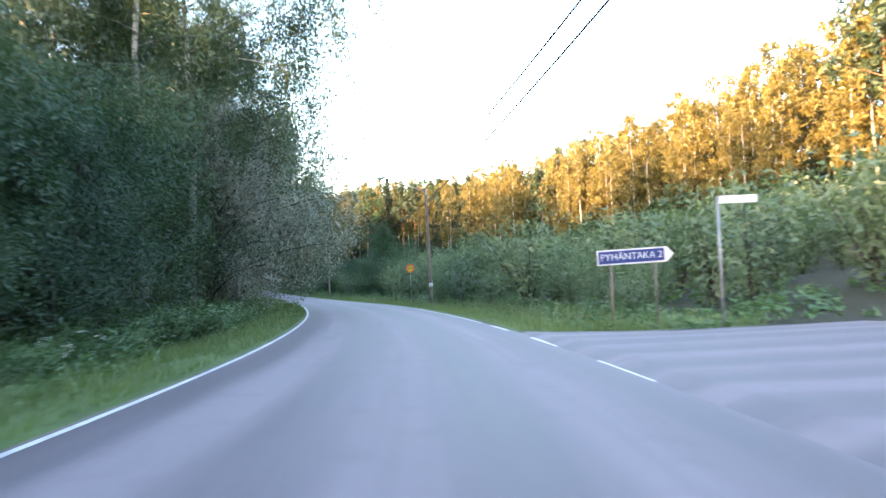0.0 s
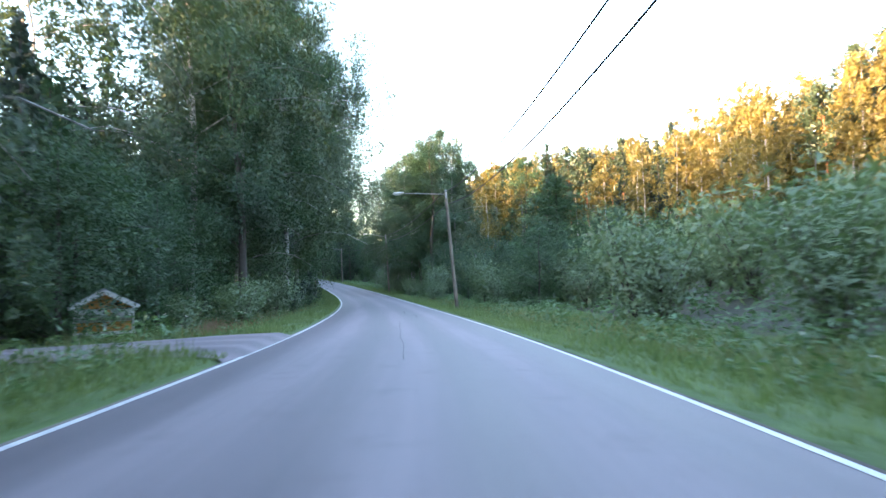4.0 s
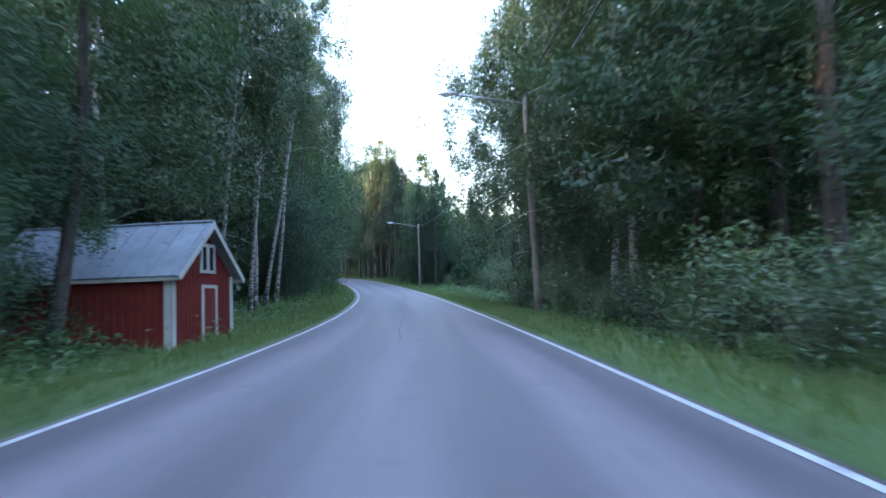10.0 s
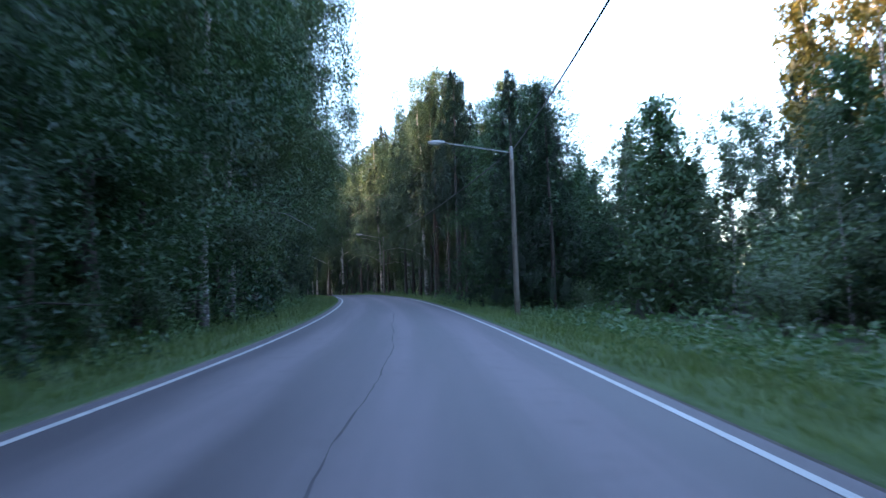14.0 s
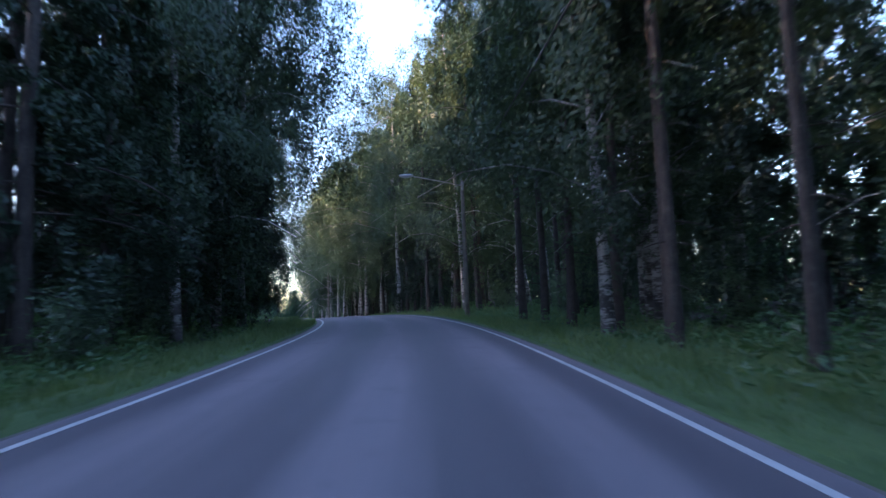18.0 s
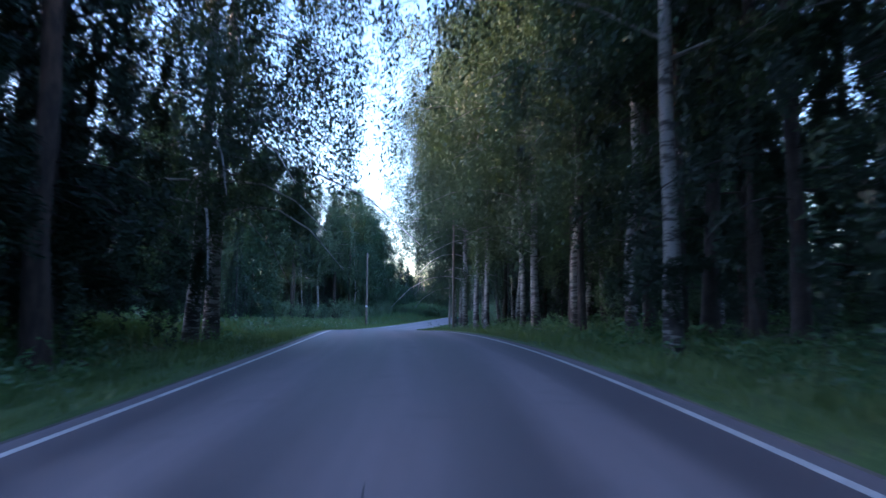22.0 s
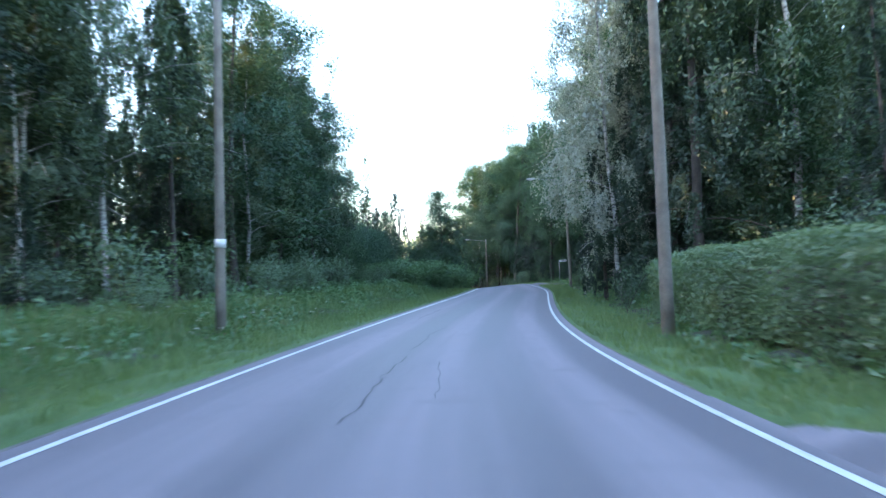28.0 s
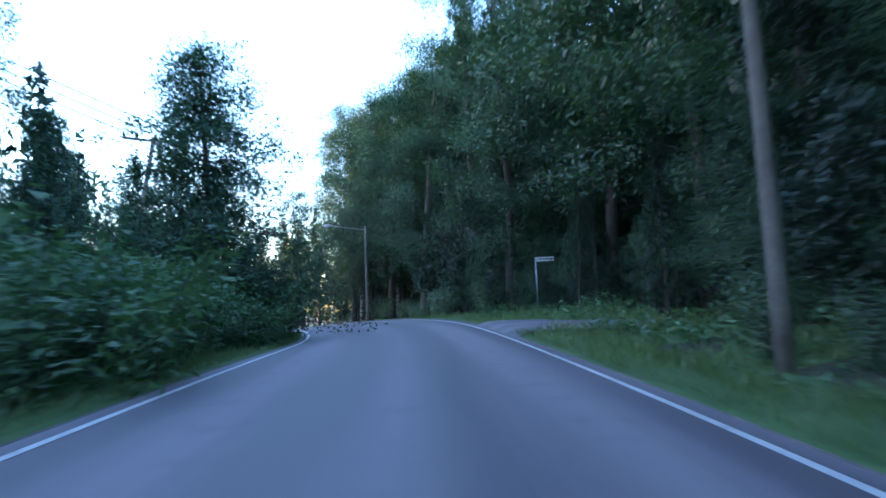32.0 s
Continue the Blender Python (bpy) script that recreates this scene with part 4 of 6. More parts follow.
woodland(rng, "wood_behind", -120, -25, 8, 40, 7.0, {"birch": 2, "spruce": 4}, (14, 19), "far", "unseen mixed wood added beside the side road for shade")
for s0, s1, u0, u1, sp, mix, hh, det in (
    (-12, 25, -10, -6.3, 3.0, {"rowan": 1}, (13, 17), "near"),
    (-12, 24, -15, -10, 4.0, {"rowan": 1}, (15, 18), "near"),
    (-10, 18, -26, -12, 4.8, {"birch": 4, "bare": 3, "rowan": 2}, (11, 15), "near"),
    (18, 60, -26, -14, 6.0, {"birch": 2, "slim": 3, "rowan": 3}, (17, 22), "near"),
    (24, 36, -14, -8.2, 3.2, {"rowan": 1}, (17, 21), "near"),
    (46, 60, -18, -11.5, 3.6, {"birch": 3, "aspen": 1}, (20, 24), "near"), (34, 46, -16, -12.0, 3.2, {"rowan": 1}, (16, 20), "near"),
    (50, 61, -11, -7.5, 4.0, {"rowan": 3}, (11, 15), "near"),
    (70.5, 86, -12.5, -7.6, 3.0, {"rowan": 1}, (12, 16), "near"),
    (86, 120, -12, -6.5, 3.2, {"rowan": 4, "birch": 3, "old": 1, "aspen": 3, "spruce": 1}, (19, 24), "near"),
    (90, 120, -26, -12, 4.8, {"birch": 3, "aspen": 2, "spruce": 3, "pine": 1, "rowan": 2}, (19, 24), "mid"),
    (119, 134, -14, -9.8, 3.4, {"rowan": 4, "aspen": 2, "birch": 2}, (14, 19), "near"),
    (134, 147, -13, -8.0, 3.4, {"rowan": 4, "aspen": 2, "birch": 1}, (13, 17), "near"),
    (157, 178, -15, -10.6, 3.3, {"birch": 5, "old": 2, "aspen": 2}, (19, 24), "near"),
    (178, 196, -16, -11.0, 3.6, {"old": 3, "birch": 3, "bare": 3, "rowan": 2}, (20, 24), "near"),
    (193, 216, -12, -7.2, 3.2, {"rowan": 4, "aspen": 3, "alder": 1}, (17, 22), "near"),
    (118, 241, -26, -14, 4.8, {"birch": 3, "aspen": 2, "spruce": 4, "rowan": 3}, (19, 24), "mid"),
    (250, 284, -26, -14, 4.8, {"birch": 3, "aspen": 1, "spruce": 4, "rowan": 3}, (11, 15), "mid"),
    (214, 241, -12, -6.6, 3.5, {"spruce": 6, "birch": 3, "rowan": 2, "bare": 1}, (18, 24), "near"),
    (256, 284, -12, -6.6, 3.5, {"spruce": 8, "birch": 3, "rowan": 2}, (19, 25), "near"),
    (246, 256, -14, -8.6, 2.5, {"spruce": 1}, (8, 11), "near"),
    (300, 313, -13, -7, 3.2, {"spruce": 5, "bare": 2, "birch": 2}, (18, 24), "near"),
    (293, 316, -24, -9.5, 3.2, {"spruce": 4, "rowan": 1}, (6, 10), "mid"),
    (314, 336, -34, -24, 4.4, {"spruce": 4, "aspen": 1}, (9, 12), "mid"),
    (336, 350, -26, -15.5, 3.3, {"spruce": 3, "alder": 3, "birch": 1}, (11, 15), "near"),
    (350, 377, -28, -17.0, 3.6, {"spruce": 3, "birch": 3, "alder": 3, "rowan": 1}, (9, 13), "near"),
    (345, 388, -19, -16, 3.0, {"spruce": 1}, (2.2, 4.0), "far"),
    (330, 382, -50, -30, 4.5, {"spruce": 3, "birch": 3, "aspen": 2, "rowan": 2}, (12, 16), "mid"),
    (382, 414, -36, -18, 6.0, {"bare": 4, "birch": 2, "pine": 4, "slim": 2}, (19, 24), "near"),
    (380, 414, -30, -17, 3.6, {"spruce": 3, "rowan": 2}, (3, 8), "mid"),
    (396, 411, -22, -16.5, 5.0, {"birch": 1, "bare": 3, "slim": 2}, (17, 21), "near"),
    (434, 458, -26, -16, 3.6, {"birch": 2, "aspen": 2, "spruce": 2, "alder": 3}, (8, 11), "near"),
    (430, 458, -20, -13, 2.8, {"rowan": 1}, (10, 13.5), "near"),
    (414, 450, -40, -26, 5.0, {"birch": 3, "aspen": 2, "spruce": 2}, (12, 16), "mid"),
    (416, 434, -23, -16.5, 3.0, {"birch": 2, "aspen": 2, "spruce": 3, "alder": 1}, (16, 20), "near"),
    (92, 130, 10.5, 15.5, 3.4, {"rowan": 4, "alder": 1}, (10, 14), "near"),
    (142, 154, 8.0, 13, 3.2, {"aspen": 2, "rowan": 5}, (18, 23), "near"),
    (160, 176, 8.4, 14, 3.8, {"birch": 3, "old": 3, "rowan": 2}, (17, 22), "near"),
    (148, 166, 8, 16, 4.8, {"birch": 4, "aspen": 2, "rowan": 2}, (16, 20), "mid"),
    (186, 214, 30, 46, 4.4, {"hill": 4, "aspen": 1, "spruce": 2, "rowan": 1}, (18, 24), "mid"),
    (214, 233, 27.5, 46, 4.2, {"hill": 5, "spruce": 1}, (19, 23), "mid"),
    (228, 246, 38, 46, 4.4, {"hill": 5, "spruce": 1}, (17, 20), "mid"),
    (206, 246, 13, 27, 3.6, {"birch": 4, "alder": 3, "rowan": 2}, (8, 11.5), "mid"),
    (224, 240, 7.0, 12, 3.4, {"spruce": 3, "alder": 3, "birch": 3}, (11, 15), "near"),
    (240, 252, 7.6, 15, 3.8, {"bare": 4, "birch": 3, "aspen": 1}, (16, 20), "near"),
    (252, 272, 8.0, 15, 4.0, {"bare": 5, "birch": 2, "spruce": 2}, (19, 24), "near"),
    (272, 328, 7.6, 15, 3.5, {"bare": 6, "birch": 2, "spruce": 4, "pine": 1}, (20, 26), "near"),
    (268, 330, 9, 15, 4.0, {"spruce": 2, "rowan": 1}, (3, 7), "mid"),
    (250, 344, 15, 33, 6.4, {"birch": 2, "bare": 4, "spruce": 2}, (13, 19), "mid"),
    (328, 362, 8.4, 15, 3.6, {"old": 5, "birch": 2, "bare": 3}, (19, 23), "near"),
    (326, 364, 13, 24, 3.8, {"spruce": 3, "bare": 2, "rowan": 2}, (13, 19), "mid"),
    (340, 376, 14, 34, 5.0, {"birch": 2, "aspen": 2, "spruce": 2, "rowan": 2}, (11, 16), "near"),
    (424, 445, 9.6, 16, 3.3, {"birch": 1, "spruce": 6, "aspen": 3}, (20, 25), "near"),
    (404, 424, 7.9, 15, 3.3, {"spruce": 7, "birch": 1, "aspen": 1}, (20, 25), "near"),
    (396, 406, 10.5, 15, 3.6, {"spruce": 2, "alder": 2, "birch": 1}, (11, 14), "near"),
    (384, 400, 16, 34, 4.6, {"birch": 3, "alder": 3}, (6, 8.5), "near"),
    (416, 446, 14, 36, 4.4, {"birch": 3, "aspen": 2, "spruce": 5, "rowan": 3}, (18, 24), "mid"),
    (464, 512, 6.0, 14, 3.4, {"spruce": 5, "birch": 1, "aspen": 4, "rowan": 1}, (20, 25), "near"),
    (452, 480, 7.6, 12, 2.6, {"spruce": 3, "alder": 2}, (4.5, 8.5), "near"),
    (437, 446, 8.4, 10.4, 2.0, {"rowan": 1}, (8, 13), "near"),
    (459, 474, 8.2, 10.6, 2.2, {"rowan": 1}, (8, 14), "near"), (452, 459, 11.0, 13.0, 2.2, {"rowan": 1}, (8, 12), "near"),
    (453, 464, 10.0, 16, 3.4, {"spruce": 5, "birch": 1, "aspen": 4}, (20, 25), "near"),
    (436, 500, 16, 40, 4.8, {"spruce": 5, "birch": 2, "aspen": 2, "rowan": 3}, (18, 23), "mid"),
    (480, 520, -24, -9, 6, {"spruce": 3, "birch": 2, "aspen": 1}, (12, 16), "mid"),
):
    stand(np.random.default_rng(int(700 + 10 * s0 + abs(u0) + 3 * abs(u1))), s0, s1, u0, u1, sp, mix, hh, det)
# single trees that stand out along the way
LANDMARKS = (
    # past the junction and the first drive
    ("willow", 41.0, -8.3, 14.5), ("willow", 47.5, -7.5, 14.0), ("old", 35.8, -8.6, 24), ("birch", 30.0, -9.4, 22), ("old", 53.7, -12.0, 24), ("birch", 42, -13.0, 23), ("birch", 33, -14.0, 22), ("birch", 56, -9.4, 24), ("birch", 61, -9.0, 24),
    ("old", 87.2, -10.4, 24), ("birch", 96.6, -9.4, 24), ("old", 99.5, -6.8, 24), ("birch", 104, -7.2, 24), ("old", 108, -6.8, 25), ("birch", 113, -7.2, 25), ("old", 117.5, -7.6, 24), ("old", 128.2, -7.6, 25, 4), ("old", 132.0, -8.3, 25, 5),
    # by the shed
    ("rowan", 138.5, -11.0, 8.0), ("rowan", 134.5, -9.6, 7.5), ("bush", 138.5, -10.2, 3.2), ("bush", 136.5, -9.4, 3.0), ("bush", 134.0, -9.0, 3.0), ("rowan", 145, -9.5, 8.5), ("rowan", 147.5, -11.5, 9.0), ("rowan", 141, -8.5, 6.5),
    # leaning birches and the overhang before the bend
    ("slim", 164.5, -9.0, 23, 5), ("slim", 166.5, -10.2, 22, 4), ("slim", 171.2, -8.8, 22, 4), ("slim", 172.2, -8.7, 24, 3), ("slim", 176.2, -8.8, 23, 9), ("slim", 181.0, -8.8, 22, 7), ("rowan", 186.5, -8.6, 10), ("rowan", 190, -8.4, 11), ("rowan", 194.5, -8.2, 11.5), ("aspen", 197, -8.4, 24, 3), ("rowan", 200, -8.0, 11.5), ("aspen", 204, -8.2, 24), ("rowan", 206.5, -8.0, 11.5), ("birch", 210, -6.9, 23), ("birch", 217, -7.4, 23), ("birch", 225, -7.6, 23), ("old", 238, -9.2, 23), ("birch", 236.5, -10.2, 22),
    ("birch", 155.5, 8.6, 22), ("birch", 152.0, 10.5, 23), ("old", 150.0, 12.6, 23), ("birch", 146.5, 13.5, 21), ("bush", 132.0, 7.6, 3.6), ("bush", 134.5, 8.4, 4.4), ("bush", 137.5, 9.2, 4.2), ("rowan", 139.5, 11.0, 7.5), ("birch", 158.2, 14.4, 26), ("birch", 166, 9.4, 24), ("old", 177.6, 9.9, 22), ("old", 181.8, 8.9, 23),
    ("spruce", 222.3, 6.8, 13.7), ("spruce", 220.7, 8.4, 12.2), ("spruce", 256, -9.0, 23), ("spruce", 261, -8.8, 24), ("spruce", 266, -8.8, 24), ("spruce", 271, -9.0, 24), ("birch", 263.5, -7.4, 24), ("birch", 269, -7.2, 24), ("old", 275, -6.9, 24), ("birch", 265.7, 10.4, 28), ("birch", 263.0, 9.6, 26),
    # the dark stretch: bare stems close to the verge
    ("bare", 242.5, 6.6, 20), ("bare", 247.3, 7.6, 21), ("bare", 249.9, 7.1, 21), ("bare", 255.0, 6.7, 22), ("bare", 256.4, 7.2, 22), ("birch", 260.0, 6.6, 22), ("bare", 261.4, 7.4, 23), ("bare", 265.2, 6.9, 23), ("bare", 269.0, 6.9, 23), ("bare", 272.0, 6.7, 24),
    ("pine", 291.0, 9.4, 23), ("bare", 300, 7.4, 24), ("old", 308.8, 6.8, 25), ("bare", 309.5, 9.4, 25), ("bare", 312.5, 8.6, 25), ("birch", 317.0, 8.8, 25), ("bare", 313.5, 11.4, 24),
    ("bare", 297, -8.6, 24), ("pine", 306, -7.2, 23), ("bare", 302, -9.4, 24), ("weeping", 316.2, -6.9, 23, 2, 1.12), ("weeping", 317.6, -6.5, 24, 3, 1.22), ("spruce", 281, -9.4, 22), ("spruce", 275, -10.5, 21), ("spruce", 278.5, -12.5, 21), ("spruce", 283.5, -11.2, 21), ("spruce", 284, -14.5, 19), ("spruce", 273, -13.5, 20), ("spruce", 279.5, -16.5, 19), ("rowan", 282.5, -8.6, 8), ("rowan", 278, -8.4, 7.5), ("spruce", 306, -10.2, 22), ("spruce", 309.5, -11.6, 22), ("spruce", 311.5, -9.4, 21), ("spruce", 304, -13.0, 19), ("spruce", 313, -13.4, 18), ("spruce", 308, -15.5, 17),
    # birch row on the outside of the long bend
    ("birch", 324, 8.8, 23), ("birch", 329, 8.2, 23), ("old", 333, 8.4, 23), ("old", 337.5, 7.0, 23), ("old", 341.7, 7.0, 23), ("weeping", 346.2, 6.8, 23), ("weeping", 352.0, 7.0, 22), ("weeping", 356.5, 7.4, 21), ("old", 359.5, 6.9, 23), ("old", 356, 9.4, 22),
    # behind the meadow and past the hedge
    ("spruce", 343.5, -16.5, 16), ("spruce", 346.5, -15.6, 17), ("aspen", 349.5, -17.2, 18), ("birch", 353, -19.0, 18), ("birch", 408.2, -49.9, 26.5), ("aspen", 384.2, -23.3, 22.3), ("birch", 387, -26, 20), ("birch", 366.5, -29, 18.5), ("spruce", 362, -28.5, 18.0), ("birch", 360.5, -31, 19), ("spruce", 357, -28, 17), ("birch", 401.4, -21.4, 24.6), ("spruce", 404, -23, 22), ("pine", 390, -21.5, 24), ("pine", 393.5, -24.5, 23), ("old", 404.4, -19.0, 22), ("aspen", 416, -17.5, 22.5), ("old", 427.9, -20.8, 24.2), ("birch", 424, -21.5, 21.0),
    ("pale", 410.0, 6.9, 19, -4, 0.85), ("pale", 416.0, 7.2, 20, 0, 0.82), ("pale", 421, 7.8, 20, 0, 0.82), ("old", 410.4, 15.0, 21), ("birch", 408, 13.5, 19), ("alder", 400, 18, 13.0), ("aspen", 442, 9.0, 24), ("spruce", 437, 9.6, 24), ("spruce", 413.6, 6.3, 10.5), ("old", 432.9, 9.5, 20, -2),
    ("birch", 464, -23.2, 21.5), ("birch", 462, -24.6, 24), ("aspen", 459, -26.5, 25), ("birch", 456, -28.0, 25), ("aspen", 466, -26.0, 23), ("birch", 453, -27.0, 23),
)
for kind, s, u, hgt, *more in LANDMARKS:
    lean, wide = more + [0.0, 1.0][len(more):]
    plant(kind, s, u, hgt, np.random.default_rng(int(40 + 10 * s + abs(u))), lean=lean, wide=wide, sway=0.3)
for kind, x, y, hgt, wide in (("alder", -233.2, 373.8, 12.2, 1.12), ("rowan", -242.3, 376.8, 6.0, 1.0), ("rowan", -244.6, 376.2, 6.5, 1.0), ("rowan", -241.4, 378.6, 5.5, 1.0), ("rowan", -239.0, 375.2, 5.0, 1.0), ("alder", -239.2, 370.4, 9.0, 0.8), ("alder", -240.5, 379.5, 8.0, 0.9), ("birch", -246.0, 367.7, 18.5, 1.0), ("aspen", -252.0, 396.0, 11.0, 1.0), ("birch", -255.1, 411.7, 23.0, 1.0), ("birch", -261.7, 413.4, 24.0, 1.0)):
    i0, u0, _ = nearest(x, y)
    plant(kind, RS[i0[0]], float(u0[0]), hgt, np.random.default_rng(int(abs(x) + 3 * y)), wide=wide)
for s0, s1, u0, u1, sp, lo_h, hi_h, kind in (
    (122, 170, 5.8, 8.5, 2.6, 1.2, 2.6, "bush"), (466, 500, 5.4, 8.0, 2.6, 1.2, 2.6, "bush"),
    (22, 130, 8, 15, 3.6, 2.4, 5.0, "bush"), (74, 125, -8, -6.2, 3.0, 1.5, 3.0, "bush"), (166, 213, 9, 16, 4.0, 2.0, 4.0, "bush"), (216, 330, 8.2, 12, 5.0, 1.5, 2.6, "bush"),
    (200, 284, -9, -6.5, 5.0, 1.2, 2.5, "bush"), (318, 410, -24, -17, 4.0, 1.6, 3.8, "bush"), (403, 444, 6.2, 8.5, 3.0, 1.0, 2.6, "bush"), (383, 425, -30, -9, 5.0, 1.2, 3.6, "bush"),
    (22, 60, 6.6, 11, 3.0, 1.4, 3.0, "bush"), (435, 466, -13, -5.8, 1.8, 2.2, 3.2, "thicket"), (404, 436, -15, -10.5, 2.6, 1.6, 3.0, "bush"), (376.8, 379.5, 6.6, 10, 1.6, 1.0, 1.4, "thicket"), (364.5, 369, 6.4, 8.2, 1.6, 0.7, 1.1, "thicket"), (377, 392, 9.5, 13, 2.6, 2.4, 4.0, "bush"), (-8, 45, -7.8, -6.3, 2.6, 1.0, 1.8, "thicket")):
    lo, hi = min(u0, u1), max(u0, u1)
    cols = max(1, int((hi - lo) / sp))
    for i in range(int((s1 - s0) / sp)):
        for j in range(cols):
            s, u = s0 + (i + rng.uniform(0, 1)) * sp, lo + (j + rng.uniform(0, 1)) * (hi - lo) / cols
            if in_mouth(np.array([s]), np.array([u]))[0] > 0.2 or (365 < s < 376 and 6 < u < 11):
                continue
            plant(kind, s, u, rng.uniform(lo_h, hi_h), rng)


# ---------------------------------------------------------------- low growth
def scatter(rng, n, s0, s1, u0, u1):
    s, u = rng.uniform(s0, s1, n), rng.uniform(min(u0, u1), max(u0, u1), n)
    keep = in_mouth(s, u, -1.6) < 0.62
    s, u = s[keep], u[keep]
    x, y, h = on_road(s, u)
    idx = np.clip(np.round(s + 120).astype(int), 0, len(RS) - 1)
    z = profile(idx, u, s + 120 - idx) + 0.03
    return s, u, np.stack([x, y, z], axis=1)


def grass(name, seed, bands, label, mat):
    """Blades of grass, one triangle each, bent by a random lean."""
    rng = np.random.default_rng(seed)
    vs = []
    for s0, s1, u0, u1, per, h0, h1, wide in bands:
        n = int(abs(u1 - u0) * (s1 - s0) * per)
        s, u, p = scatter(rng, n, s0, s1, u0, u1)
        n = len(p)
        patch = 0.6 + 0.4 * np.sin(s * 0.9 + 3 * np.sin(u * 1.7)) * np.sin(u * 2.3 + s * 0.31)
        hgt = rng.uniform(h0, h1, n) * (0.55 + 0.45 * patch)
        a = rng.uniform(0, 6.28, n)
        side_v = np.stack([np.cos(a), np.sin(a), np.zeros(n)], axis=1) * (wide * rng.uniform(0.6, 1.3, n))[:, None]
        lean = rng.normal(size=(n, 2)) * 0.35 * hgt[:, None]
        tip = p + np.concatenate([lean, hgt[:, None]], axis=1)
        vs.append(np.stack([p - side_v, p + side_v, tip], axis=1).reshape(-1, 3))
    v = np.concatenate(vs)
    tagged(new(name, mesh_np(name, v, np.arange(len(v)).reshape(-1, 3), [mat])), label, "grass", kind="stuff")


def herbs(name, seed, bands, label, mat):
    """Leafy plants: a few leaves on each leaning stalk."""
    rng = np.random.default_rng(seed)
    cs, sizes = [], []
    for s0, s1, u0, u1, per, h0, h1, leaf in bands:
        n = int(abs(u1 - u0) * (s1 - s0) * per)
        s, u, p = scatter(rng, n, s0, s1, u0, u1)
        n = len(p)
        hgt = rng.uniform(h0, h1, n) * (0.6 + 0.4 * np.sin(s * 0.5 + 2 * np.sin(u)))
        k = 12
        q = rng.uniform(0.15, 1.0, (n, k))
        c = p[:, None, :] + np.concatenate([rng.normal(size=(n, k, 2)) * (0.13 + 0.2 * hgt[:, None, None]) * 0.8, (q * hgt[:, None])[:, :, None]], axis=2)
        cs.append(c.reshape(-1, 3))
        sizes.append(np.full(n * k, leaf))
    v, f = leaf_tris(rng, np.concatenate(cs), np.concatenate(sizes), 0.1, 0.55)
    tagged(new(name, mesh_np(name, v, f, [mat])), label, "plants", kind="stuff")


def umbels(name, seed, bands, label, mat):
    """White flower heads on thin stalks."""
    rng = np.random.default_rng(seed)
    cs = []
    for s0, s1, u0, u1, per in bands:
        n = int(abs(u1 - u0) * (s1 - s0) * per)
        s, u, p = scatter(rng, n, s0, s1, u0, u1)
        n = len(p)
        hgt = rng.uniform(0.5, 1.0, n)
        k = 9
        r = rng.normal(size=(n, k, 2)) * 0.05
        cs.append((p[:, None, :] + np.concatenate([r, (hgt[:, None] - (r ** 2).sum(2) * 3)[:, :, None]], axis=2)).reshape(-1, 3))
    v, f = leaf_tris(rng, np.concatenate(cs), 0.05, 0.0, 0.85)
    tagged(new(name, mesh_np(name, v, f, [mat])), label, "flowers", kind="stuff")


M_FLOWER = leaf_material("white_umbels", (0.375, 0.375, 0.338), (0.562, 0.562, 0.525), 0.2, 0.02)
M_DRY = leaf_material("dry_grass", (0.098, 0.105, 0.038), (0.210, 0.188, 0.090), 0.3, 0.03)
for sg in (-1, 1):
    grass("verge_grass", 21 + sg, [(-10, 470, sg * 3.34, sg * 4.2, 130, 0.07, 0.22, 0.011), (-10, 470, sg * 4.2, sg * 6.4, 85, 0.15, 0.5, 0.013), (-10, 470, sg * 6.4, sg * 9.5, 26, 0.25, 0.7, 0.018)],
          "short green grass on the road verge", M_GRASS)
    herbs("verge_plants", 31 + sg, [(-10, 470, sg * 4.7, sg * 6.2, 2.6, 0.2, 0.6, 0.12), (-10, 470, sg * 6.0, sg * 10.5, 3.6, 0.4, 1.1, 0.15), (-10, 470, sg * 10.5, sg * 18, 0.8, 0.4, 1.2, 0.26)],
          "rank green herbs and nettles along the ditch", M_HERB)
grass("meadow_grass", 41, [(306, 400, -20, -8, 60, 0.35, 0.9, 0.022), (376, 470, -9, -5, 40, 0.3, 0.7, 0.02)], "tall uncut meadow grass", M_GRASS)
grass("dry_stems", 42, [(20, 130, 5.0, 8.0, 12, 0.4, 1.0, 0.01), (60, 110, -7.5, -5.0, 14, 0.4, 0.9, 0.01), (306, 400, -20, -6, 7, 0.5, 1.1, 0.012)], "dry seeding grass stems", M_DRY)
M_RUSSET = leaf_material("russet_seed_grass", (0.125, 0.072, 0.045), (0.215, 0.130, 0.088), 0.3, 0.03)
grass("russet_grass", 43, [(74, 82, -7.8, -6.0, 90, 0.45, 0.85, 0.014)], "reddish seeding grass in front of the shrubs", M_RUSSET)
umbels("cow_parsley", 51, [(-6, 44, -7.2, -5.2, 0.9), (60, 130, -7.0, -5.0, 0.35), (148, 157, -6.6, -5.2, 3.0), (160, 240, -7.5, -5.2, 0.25), (165, 200, 5.2, 8.0, 0.4), (340, 400, -9.0, -5.0, 0.6), (20, 60, 5.5, 8.0, 0.2)],
       "white flowering cow parsley in the verge", M_FLOWER)


M_PURPLE = leaf_material("fireweed_flowers", (0.12, 0.035, 0.11), (0.24, 0.08, 0.2), 0.2, 0.02)
